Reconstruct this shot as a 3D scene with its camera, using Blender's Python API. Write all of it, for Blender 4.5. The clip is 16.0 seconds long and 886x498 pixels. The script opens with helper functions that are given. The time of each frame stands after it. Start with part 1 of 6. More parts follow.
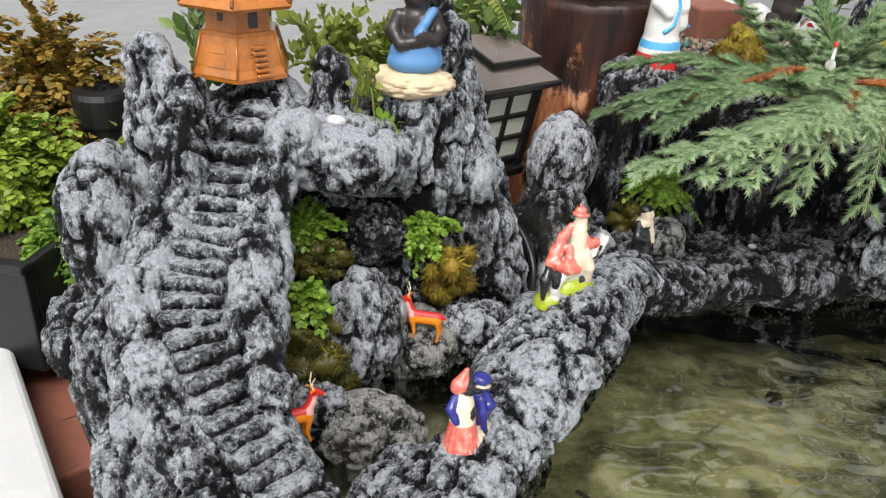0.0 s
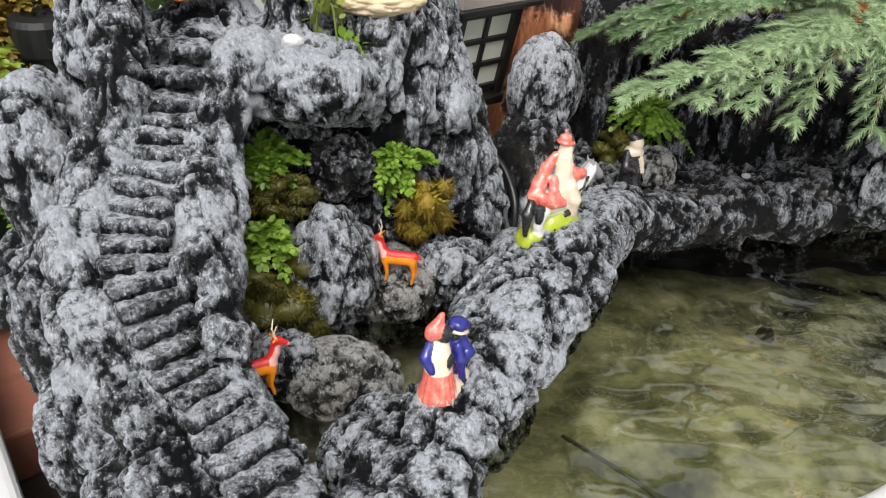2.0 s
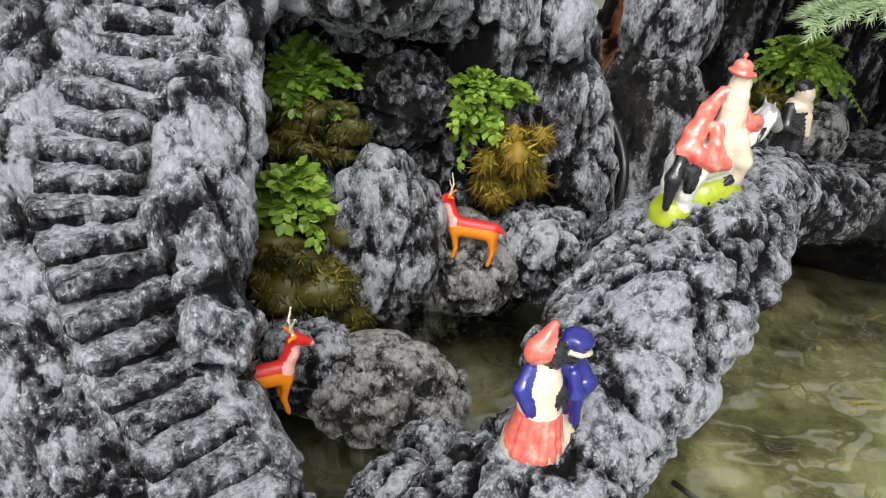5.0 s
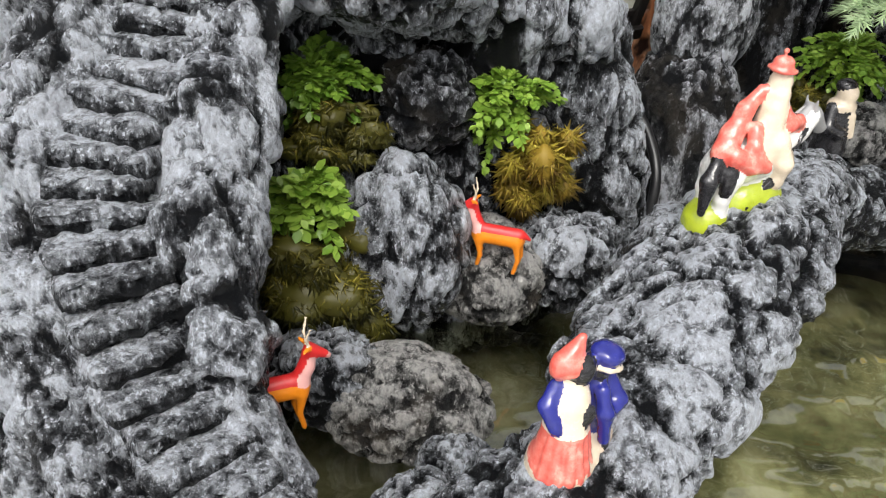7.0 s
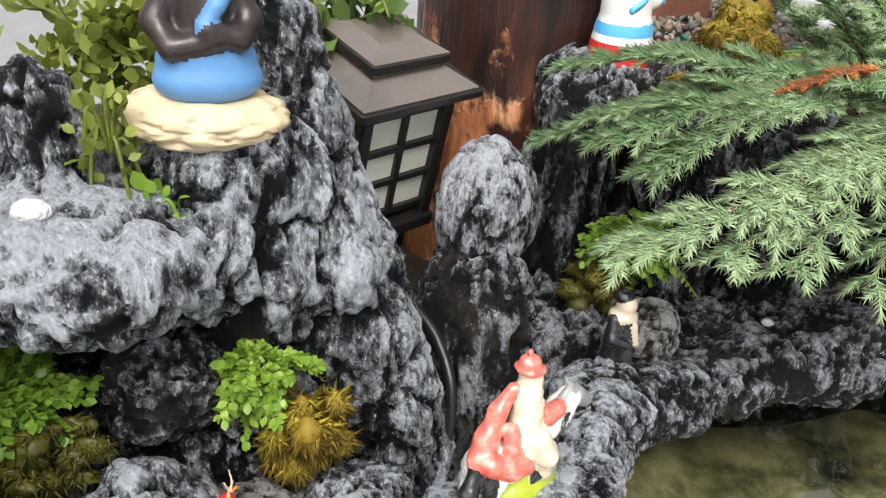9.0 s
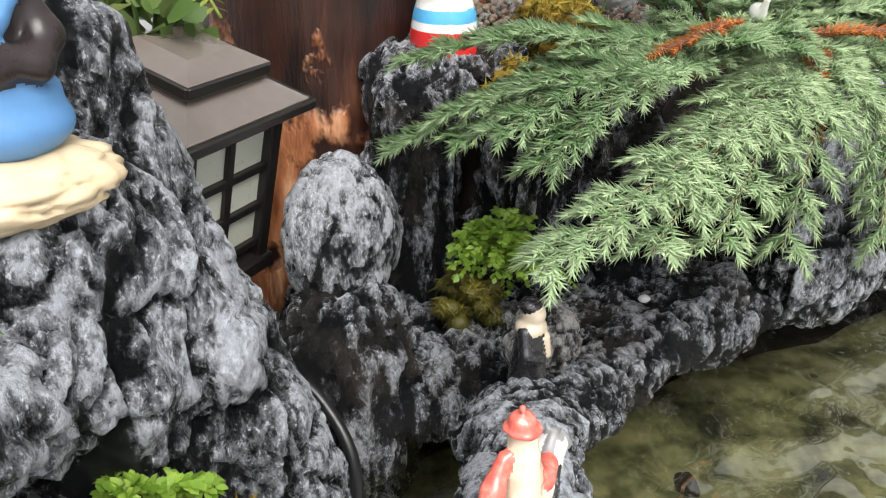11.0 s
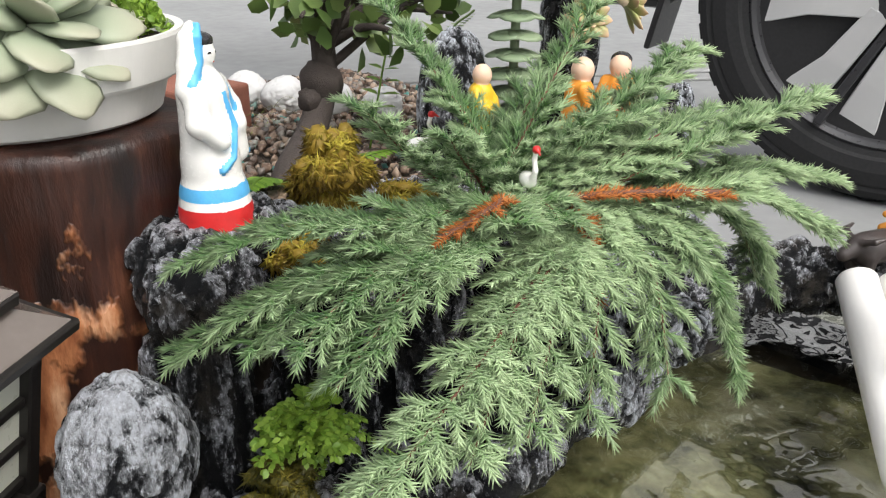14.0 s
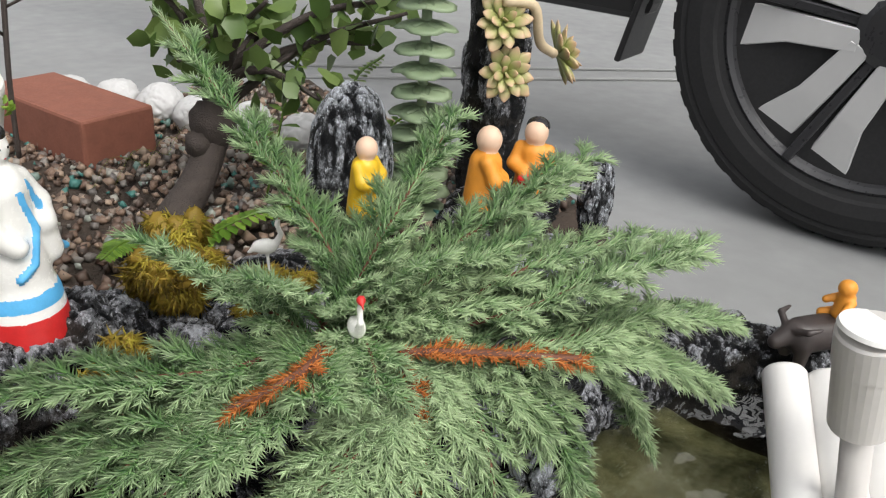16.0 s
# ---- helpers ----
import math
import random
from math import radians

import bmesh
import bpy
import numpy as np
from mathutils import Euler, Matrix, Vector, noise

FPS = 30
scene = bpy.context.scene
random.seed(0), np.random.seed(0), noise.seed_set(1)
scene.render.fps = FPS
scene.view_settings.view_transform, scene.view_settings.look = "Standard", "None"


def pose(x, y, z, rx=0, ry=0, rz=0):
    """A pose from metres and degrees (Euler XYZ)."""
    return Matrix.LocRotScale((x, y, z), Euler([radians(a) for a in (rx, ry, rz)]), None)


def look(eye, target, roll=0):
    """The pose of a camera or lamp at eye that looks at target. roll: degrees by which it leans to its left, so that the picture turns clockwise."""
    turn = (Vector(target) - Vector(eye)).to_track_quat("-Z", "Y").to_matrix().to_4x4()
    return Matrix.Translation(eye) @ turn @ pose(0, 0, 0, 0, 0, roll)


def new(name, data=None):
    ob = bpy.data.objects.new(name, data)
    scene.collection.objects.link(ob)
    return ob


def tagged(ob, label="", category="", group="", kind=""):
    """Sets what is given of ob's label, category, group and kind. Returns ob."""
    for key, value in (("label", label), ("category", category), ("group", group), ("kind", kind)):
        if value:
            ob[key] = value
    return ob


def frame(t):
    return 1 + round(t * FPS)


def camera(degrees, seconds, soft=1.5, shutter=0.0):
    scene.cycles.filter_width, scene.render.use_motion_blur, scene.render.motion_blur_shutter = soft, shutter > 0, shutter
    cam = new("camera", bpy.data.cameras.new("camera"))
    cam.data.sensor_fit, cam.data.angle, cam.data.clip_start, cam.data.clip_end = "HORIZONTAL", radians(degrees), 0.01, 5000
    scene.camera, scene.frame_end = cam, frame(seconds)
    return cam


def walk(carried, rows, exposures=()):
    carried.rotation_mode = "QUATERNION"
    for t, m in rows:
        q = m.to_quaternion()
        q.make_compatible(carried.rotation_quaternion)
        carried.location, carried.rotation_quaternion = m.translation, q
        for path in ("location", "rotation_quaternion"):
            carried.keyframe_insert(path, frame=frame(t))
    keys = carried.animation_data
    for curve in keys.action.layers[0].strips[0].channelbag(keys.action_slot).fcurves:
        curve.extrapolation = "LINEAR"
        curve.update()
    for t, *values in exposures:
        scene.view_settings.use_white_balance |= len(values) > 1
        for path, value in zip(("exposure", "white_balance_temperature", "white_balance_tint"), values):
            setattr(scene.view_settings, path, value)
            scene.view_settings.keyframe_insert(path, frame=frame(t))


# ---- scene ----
cam = camera(59.0, 16.0, soft=1.15)
METRES, EYE, TILT, LEAN, TURN = 1.2, 1.0, -28.0, -3.0, 0.0
ROWS = [
    (0.0, 0.0, 0.0, 0.0, 0.0, 0.0, -0.0),
    (0.5, -0.0109, 0.0329, -0.022, -0.56, -1.84, 0.72),
    (1.0, -0.0137, 0.0497, -0.0335, -1.13, -2.83, 1.67),
    (1.5, -0.0201, 0.0614, -0.0336, -1.72, -3.62, 1.89),
    (2.0, 0.0066, 0.0482, -0.0039, -1.28, -4.45, 0.96),
    (2.5, 0.0816, 0.0367, -0.0286, 1.68, -3.73, -2.23),
    (3.0, 0.0595, 0.0437, 0.021, 4.72, -3.6, -5.01),
    (3.5, 0.0218, 0.1204, 0.0066, 3.84, -4.14, -3.11),
    (4.0, -0.0119, 0.1526, -0.0015, 1.81, -5.37, -1.82),
    (4.5, -0.0155, 0.1891, -0.001, 1.5, -5.79, -2.02),
    (5.0, -0.0162, 0.2102, -0.0192, 2.25, -6.51, -2.69),
    (7.5, -0.011, 0.2305, -0.0175, 4.53, -5.9, -2.37),
    (8.0, -0.0034, 0.2388, -0.0092, 3.55, -5.24, -1.93),
    (8.5, 0.0156, 0.2589, 0.0197, 0.02, -4.22, -0.39),
    (9.0, 0.0417, 0.2741, 0.081, -5.29, -1.79, 2.49),
    (11.5, -0.0088, 0.3674, 0.0918, -25.83, -4.16, 14.66),
    (12.0, -0.0149, 0.3799, 0.0908, -29.34, -4.75, 16.32),
    (12.5, -0.0099, 0.3852, 0.1047, -34.0, -4.53, 18.29),
    (13.0, -0.0007, 0.3824, 0.1297, -36.7, -3.88, 19.5),
    (13.5, 0.0076, 0.3747, 0.1487, -38.01, -3.74, 20.03),
    (14.0, 0.027, 0.3648, 0.1677, -39.01, -4.4, 19.78),
    (14.5, 0.0444, 0.3551, 0.1843, -39.19, -5.24, 18.9),
    (15.0, 0.0802, 0.3502, 0.1918, -39.14, -6.34, 17.89),
    (15.5, 0.1191, 0.3451, 0.2087, -39.23, -7.04, 17.16),
    (16.0, 0.1557, 0.351, 0.2252, -38.76, -7.46, 16.45),
]
walk(cam, [(t, pose(0, 0, EYE, TILT, LEAN, TURN) @ pose(METRES * x, METRES * y, METRES * z, 90 + pitch, roll, yaw)) for t, x, y, z, yaw, pitch, roll in ROWS],
     exposures=[(0.0, 0.06), (5.0, 0.12), (9.0, 0.34), (12.5, 0.36), (14.5, 0.08), (16.0, -0.14)])

# ---- light ----
world = bpy.data.worlds.new("overcast_sky")
scene.world = world
world.use_nodes = True
wn = world.node_tree.nodes
sky = wn.new("ShaderNodeTexSky")
sky.sky_type = "NISHITA"
sky.sun_disc = False
sky.sun_elevation, sky.sun_rotation = radians(58), radians(200)
sky.air_density, sky.dust_density, sky.ozone_density = 1.0, 6.0, 0.6
soften = wn.new("ShaderNodeHueSaturation")
soften.inputs["Saturation"].default_value = 0.12
world.node_tree.links.new(sky.outputs[0], soften.inputs["Color"])
world.node_tree.links.new(soften.outputs[0], wn["Background"].inputs[0])
wn["Background"].inputs[1].default_value = 0.20
sun_data = bpy.data.lights.new("sun", "SUN")
sun_data.energy, sun_data.angle, sun_data.color = 1.5, radians(20), (1.0, 0.95, 0.87)
sun = new("sun", sun_data)
sun.matrix_world = look((0.6, -1.4, 3.2), (0.2, 0.7, 0.5))


# ---- materials ----
def nodes_of(name, rough=0.6, metal=0.0):
    m = bpy.data.materials.new(name)
    m.use_nodes = True
    nt = m.node_tree
    b = nt.nodes["Principled BSDF"]
    b.inputs["Roughness"].default_value = rough
    b.inputs["Metallic"].default_value = metal
    return m, nt, b


def nd(nt, kind, **values):
    n = nt.nodes.new(kind)
    for key, v in values.items():
        n.inputs[key.replace("_", " ")].default_value = v
    return n


def ramp(nt, source, stops):
    r = nt.nodes.new("ShaderNodeValToRGB")
    el = r.color_ramp.elements
    while len(el) < len(stops):
        el.new(0.5)
    for e, (p, c) in zip(el, stops):
        e.position = p
        e.color = (*c, 1) if len(c) == 3 else c
    nt.links.new(source, r.inputs[0])
    return r.outputs[0]


def mix(nt, fac, a, b, blend="MIX"):
    n = nt.nodes.new("ShaderNodeMix")
    n.data_type, n.blend_type = "RGBA", blend
    for sock, v in ((n.inputs[0], fac), (n.inputs[6], a), (n.inputs[7], b)):
        if hasattr(v, "is_linked"):
            nt.links.new(v, sock)
        elif isinstance(v, tuple):
            sock.default_value = (*v, 1)
        else:
            sock.default_value = v
    return n.outputs[2]


def calc(nt, op, a, b=0.0, clamp=False):
    n = nt.nodes.new("ShaderNodeMath")
    n.operation, n.use_clamp = op, clamp
    for sock, v in ((n.inputs[0], a), (n.inputs[1], b)):
        if hasattr(v, "is_linked"):
            nt.links.new(v, sock)
        else:
            sock.default_value = v
    return n.outputs[0]


def tex(nt, scale, detail=4.0, rough=0.55, stretch=None, coords="Object"):
    n = nd(nt, "ShaderNodeTexNoise", Scale=scale, Detail=detail, Roughness=rough)
    if coords == "World":
        out = nt.nodes.new("ShaderNodeNewGeometry").outputs["Position"]
    else:
        out = nt.nodes.new("ShaderNodeTexCoord").outputs[coords]
    if stretch:
        mp = nt.nodes.new("ShaderNodeMapping")
        mp.inputs["Scale"].default_value = stretch
        nt.links.new(out, mp.inputs[0])
        out = mp.outputs[0]
    nt.links.new(out, n.inputs["Vector"])
    return n.outputs[0]


def bump(nt, b, height, strength=0.4, distance=0.002):
    n = nd(nt, "ShaderNodeBump", Strength=strength, Distance=distance)
    nt.links.new(height, n.inputs["Height"])
    nt.links.new(n.outputs[0], b.inputs["Normal"])


def plain(name, colour, rough=0.5, metal=0.0, vary=0.25, scale=60.0, relief=0.15, coat=0.0, per_object=0.0, distance=0.001):
    """A surface of one colour with two scales of wear, and fine relief."""
    m, nt, b = nodes_of(name, rough, metal)
    big, small = tex(nt, scale, 3), tex(nt, scale * 6, 5)
    dark = tuple(v * (1 - vary) for v in colour)
    light = tuple(min(1, v * (1 + vary)) for v in colour)
    c = mix(nt, big, dark, light)
    c = mix(nt, calc(nt, "MULTIPLY", small, 0.5), c, dark)
    if per_object:
        oi = nt.nodes.new("ShaderNodeObjectInfo")
        k = calc(nt, "MULTIPLY_ADD", oi.outputs["Random"], per_object)
        k.node.inputs[2].default_value = 1 - per_object / 2
        hsv = nt.nodes.new("ShaderNodeHueSaturation")
        nt.links.new(k, hsv.inputs["Value"])
        nt.links.new(c, hsv.inputs["Color"])
        c = hsv.outputs[0]
    nt.links.new(c, b.inputs["Base Color"])
    r = calc(nt, "MULTIPLY_ADD", small, 0.25)
    r.node.inputs[2].default_value = max(0.02, rough - 0.12)
    nt.links.new(r, b.inputs["Roughness"])
    if coat:
        b.inputs["Coat Weight"].default_value = coat
        b.inputs["Coat Roughness"].default_value = 0.08
    if relief:
        bump(nt, b, small, relief, distance)
    return m


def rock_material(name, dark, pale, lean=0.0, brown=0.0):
    """Cement rock painted charcoal with white brushed dry over its lumps, and wet; crease shade and paler tops are in
    its colour.
    """
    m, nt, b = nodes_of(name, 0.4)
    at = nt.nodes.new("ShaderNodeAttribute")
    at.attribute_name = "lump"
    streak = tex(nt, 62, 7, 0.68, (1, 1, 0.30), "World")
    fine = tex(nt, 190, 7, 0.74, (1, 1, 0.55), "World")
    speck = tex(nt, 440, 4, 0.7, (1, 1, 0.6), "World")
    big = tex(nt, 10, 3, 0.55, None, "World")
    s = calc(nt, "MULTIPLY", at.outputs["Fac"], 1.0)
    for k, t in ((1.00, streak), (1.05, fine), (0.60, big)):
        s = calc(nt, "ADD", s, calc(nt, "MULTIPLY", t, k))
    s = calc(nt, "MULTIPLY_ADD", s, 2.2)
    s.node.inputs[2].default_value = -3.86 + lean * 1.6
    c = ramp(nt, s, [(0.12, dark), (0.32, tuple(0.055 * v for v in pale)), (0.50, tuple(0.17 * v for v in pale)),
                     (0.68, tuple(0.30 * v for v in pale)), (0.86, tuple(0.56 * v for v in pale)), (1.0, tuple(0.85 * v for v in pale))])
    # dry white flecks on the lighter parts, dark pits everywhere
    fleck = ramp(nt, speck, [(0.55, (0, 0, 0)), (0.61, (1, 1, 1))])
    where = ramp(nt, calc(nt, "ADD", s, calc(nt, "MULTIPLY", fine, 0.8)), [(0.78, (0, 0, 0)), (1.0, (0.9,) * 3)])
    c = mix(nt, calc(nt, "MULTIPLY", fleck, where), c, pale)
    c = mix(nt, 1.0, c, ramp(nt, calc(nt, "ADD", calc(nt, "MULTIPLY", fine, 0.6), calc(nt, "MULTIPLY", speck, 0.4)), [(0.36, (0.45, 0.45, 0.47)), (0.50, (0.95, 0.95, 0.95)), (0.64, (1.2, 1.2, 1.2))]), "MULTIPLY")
    if brown:
        c = mix(nt, calc(nt, "MULTIPLY", ramp(nt, tex(nt, 22, 4, 0.6, None, "World"), [(0.52, (0, 0, 0)), (0.66, (1, 1, 1))]), brown), c, (0.15, 0.125, 0.095))
    nt.links.new(c, b.inputs["Base Color"])
    nt.links.new(ramp(nt, calc(nt, "ADD", calc(nt, "MULTIPLY", s, 0.5), calc(nt, "MULTIPLY", fine, 0.5)), [(0.35, (0.14,) * 3), (0.75, (0.52,) * 3)]), b.inputs["Roughness"])
    b.inputs["Specular IOR Level"].default_value = 0.40
    rel = calc(nt, "ADD", calc(nt, "MULTIPLY", streak, 1.1), calc(nt, "ADD", calc(nt, "MULTIPLY", fine, 0.9), calc(nt, "MULTIPLY", speck, 0.30)))
    bump(nt, b, rel, 1.0, 0.010)
    return m


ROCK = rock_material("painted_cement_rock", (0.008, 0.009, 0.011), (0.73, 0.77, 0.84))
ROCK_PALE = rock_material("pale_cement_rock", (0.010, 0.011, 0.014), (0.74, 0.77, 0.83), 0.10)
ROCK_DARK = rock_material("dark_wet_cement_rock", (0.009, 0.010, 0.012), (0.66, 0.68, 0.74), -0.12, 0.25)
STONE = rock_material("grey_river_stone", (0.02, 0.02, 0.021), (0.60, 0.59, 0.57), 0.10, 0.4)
CONCRETE = plain("smooth_grey_concrete", (0.27, 0.275, 0.275), 0.5, vary=0.28, scale=3.2, relief=0.12)
OLD_CEMENT = plain("weathered_cement_wall", (0.085, 0.082, 0.072), 0.7, vary=0.4, scale=18, relief=0.4)
WHITEWASH = plain("scuffed_white_paint", (0.55, 0.55, 0.55), 0.6, vary=0.18, scale=25, relief=0.3)
BRICK = plain("red_fired_brick", (0.27, 0.10, 0.065), 0.7, vary=0.3, scale=50, relief=0.4, per_object=0.3)
TERRACOTTA = plain("orange_terracotta", (0.45, 0.20, 0.10), 0.6, vary=0.25, scale=50, relief=0.2)
BLACK_PLASTIC = plain("black_plastic", (0.012, 0.012, 0.013), 0.35, vary=0.3, scale=40, relief=0.05)
SOIL = plain("dark_garden_soil", (0.05, 0.035, 0.025), 0.85, vary=0.5, scale=45, relief=0.9, distance=0.004)
BARK = plain("dark_rough_bark", (0.055, 0.042, 0.036), 0.75, vary=0.5, scale=90, relief=0.9, distance=0.002)
TWIG = plain("reddish_brown_twig", (0.16, 0.060, 0.032), 0.6, vary=0.7, scale=150, relief=0.6)
CERAMIC_WHITE = plain("glazed_white_ceramic", (0.80, 0.79, 0.76), 0.25, vary=0.08, scale=50, relief=0.06, coat=0.5)
CREAM = plain("cream_glaze", (0.74, 0.62, 0.47), 0.25, vary=0.2, scale=70, relief=0.06, coat=0.5)
SALMON, snt, sb = nodes_of("salmon_red_glaze", 0.25)
snt.links.new(ramp(snt, tex(snt, 130, 4, 0.6), [(0.36, (0.66, 0.10, 0.075)), (0.52, (0.72, 0.17, 0.13)), (0.68, (0.78, 0.36, 0.29))]), sb.inputs["Base Color"])
sb.inputs["Coat Weight"].default_value = 0.5
LIME = plain("lime_green_glaze", (0.42, 0.50, 0.03), 0.3, vary=0.35, scale=150, relief=0.2, coat=0.4)
INK = plain("black_glaze", (0.015, 0.014, 0.016), 0.25, vary=0.3, scale=90, relief=0.05, coat=0.5)
COBALT = plain("cobalt_blue_glaze", (0.02, 0.025, 0.22), 0.22, vary=0.5, scale=160, relief=0.06, coat=0.5)
RED = plain("bright_red_paint", (0.62, 0.025, 0.025), 0.4, vary=0.25, scale=120)
ORANGE = plain("orange_paint", (0.80, 0.24, 0.01), 0.4, vary=0.25, scale=120)
PINK = plain("pink_paint", (0.80, 0.42, 0.38), 0.45, vary=0.15, scale=120)
SKYBLUE = plain("sky_blue_paint", (0.10, 0.42, 0.75), 0.4, vary=0.25, scale=90)
BLUE_CLOTH = plain("matt_blue_paint", (0.10, 0.25, 0.50), 0.45, vary=0.2, scale=60)
BRONZE = plain("dark_brown_paint", (0.030, 0.022, 0.022), 0.3, vary=0.3, scale=60)
SAND = plain("cream_sandstone_paint", (0.62, 0.50, 0.33), 0.6, vary=0.25, scale=60, relief=0.4)
YELLOW = plain("yellow_paint", (0.72, 0.46, 0.02), 0.4, vary=0.3, scale=120)
SKIN_PAINT = plain("flesh_coloured_paint", (0.72, 0.50, 0.36), 0.45, vary=0.12, scale=120)
SAFFRON = plain("saffron_paint", (0.75, 0.30, 0.035), 0.5, vary=0.2, scale=100)
PVC = plain("white_plastic_pipe", (0.78, 0.77, 0.75), 0.35, vary=0.06, scale=30, relief=0.05)
PVC_GREY = plain("grey_white_plastic", (0.55, 0.53, 0.51), 0.4, vary=0.08, scale=30, relief=0.05)
POT_WHITE = plain("worn_white_pot", (0.70, 0.69, 0.66), 0.5, vary=0.12, scale=30, relief=0.2)
AMBER = plain("amber_brown_glaze", (0.46, 0.155, 0.024), 0.2, vary=0.6, scale=60, relief=0.08, coat=0.7)
AMBER_DARK = plain("dark_amber_glaze", (0.22, 0.06, 0.012), 0.25, vary=0.35, scale=60, relief=0.08, coat=0.6)
BRONZE_METAL = plain("brown_painted_metal", (0.15, 0.125, 0.11), 0.20, vary=0.3, scale=30, relief=0.04, coat=0.8)
LAMP_BLACK = plain("black_lamp_plastic", (0.015, 0.013, 0.012), 0.35, vary=0.2, scale=30, relief=0.03)
PANE = plain("frosted_cream_pane", (0.62, 0.63, 0.54), 0.3, vary=0.1, scale=30, relief=0.03)
RUBBER = plain("black_tyre_rubber", (0.012, 0.012, 0.013), 0.8, vary=0.25, scale=30, relief=0.2)
ALLOY = plain("machined_silver_alloy", (0.58, 0.58, 0.58), 0.35, 0.25, vary=0.06, scale=20, relief=0.02)
ALLOY_DARK = plain("dark_grey_wheel_paint", (0.035, 0.035, 0.038), 0.3, 0.3, vary=0.15, scale=20, relief=0.03)
CAR_PAINT = plain("pale_silver_car_paint", (0.62, 0.61, 0.58), 0.2, 0.1, vary=0.04, scale=5, relief=0.0, coat=0.8)
BRAKE = plain("grey_brake_metal", (0.30, 0.30, 0.30), 0.5, 0.1, vary=0.2, scale=30)
BUFFALO = plain("dark_grey_brown_paint", (0.045, 0.036, 0.034), 0.4, vary=0.3, scale=100)
BEAK = plain("dark_reddish_stone", (0.14, 0.075, 0.055), 0.6, vary=0.4, scale=120, relief=0.4)


def leaf_material(name, dark, light, rough=0.45, tip=None, sheen=0.25):
    """Leaf green that varies from leaf to leaf and, by an attribute, from old growth to young."""
    m, nt, b = nodes_of(name, rough)
    g = nt.nodes.new("ShaderNodeNewGeometry")
    c = mix(nt, g.outputs["Random Per Island"], dark, light)
    if tip:
        at = nt.nodes.new("ShaderNodeAttribute")
        at.attribute_name = "young"
        c = mix(nt, at.outputs["Fac"], c, tip)
    c = mix(nt, calc(nt, "MULTIPLY", tex(nt, 120, 3), 0.5), c, dark)
    nt.links.new(c, b.inputs["Base Color"])
    b.inputs["Subsurface Weight"].default_value = 0.0
    tr = nt.nodes.new("ShaderNodeBsdfTranslucent")
    nt.links.new(c, tr.inputs["Color"])
    ms = nt.nodes.new("ShaderNodeMixShader")
    ms.inputs[0].default_value = sheen
    nt.links.new(b.outputs[0], ms.inputs[1])
    nt.links.new(tr.outputs[0], ms.inputs[2])
    nt.links.new(ms.outputs[0], nt.nodes["Material Output"].inputs[0])
    return m


NEEDLE = leaf_material("juniper_needles", (0.022, 0.085, 0.020), (0.14, 0.30, 0.075), 0.32, (0.74, 0.92, 0.54), 0.26)
RUST = leaf_material("rusty_dead_needles", (0.34, 0.085, 0.014), (0.70, 0.27, 0.06), 0.6, None, 0.2)
FERN = leaf_material("bright_small_leaves", (0.12, 0.24, 0.02), (0.38, 0.54, 0.09), 0.42)
FERN_DARK = leaf_material("green_small_leaves", (0.08, 0.17, 0.015), (0.24, 0.38, 0.05), 0.42)
MOSS = leaf_material("brown_green_moss", (0.022, 0.024, 0.005), (0.11, 0.10, 0.012), 0.5, (0.30, 0.25, 0.025), 0.2)
MOSS_GOLD = leaf_material("golden_brown_moss", (0.12, 0.070, 0.008), (0.36, 0.24, 0.022), 0.6, (0.55, 0.46, 0.045), 0.2)
SHRUB = leaf_material("yellow_green_shrub", (0.11, 0.15, 0.02), (0.32, 0.36, 0.07), 0.5)
SHRUB_BRIGHT = leaf_material("yellow_green_low_bush", (0.12, 0.20, 0.015), (0.40, 0.50, 0.07), 0.45)
DRYSHRUB = leaf_material("rusty_green_shrub", (0.11, 0.095, 0.012), (0.46, 0.27, 0.045), 0.6)
BROAD = leaf_material("broad_green_leaves", (0.07, 0.13, 0.03), (0.24, 0.32, 0.10), 0.4)
SUCCULENT = leaf_material("pale_succulent", (0.24, 0.30, 0.20), (0.42, 0.46, 0.34), 0.5, (0.62, 0.42, 0.36), 0.1)
SUCCULENT_WARM = leaf_material("warm_succulent", (0.30, 0.36, 0.12), (0.50, 0.50, 0.20), 0.45, (0.72, 0.40, 0.32), 0.12)
STACKED = leaf_material("stacked_succulent", (0.19, 0.26, 0.15), (0.36, 0.44, 0.28), 0.5, (0.42, 0.46, 0.36), 0.1)


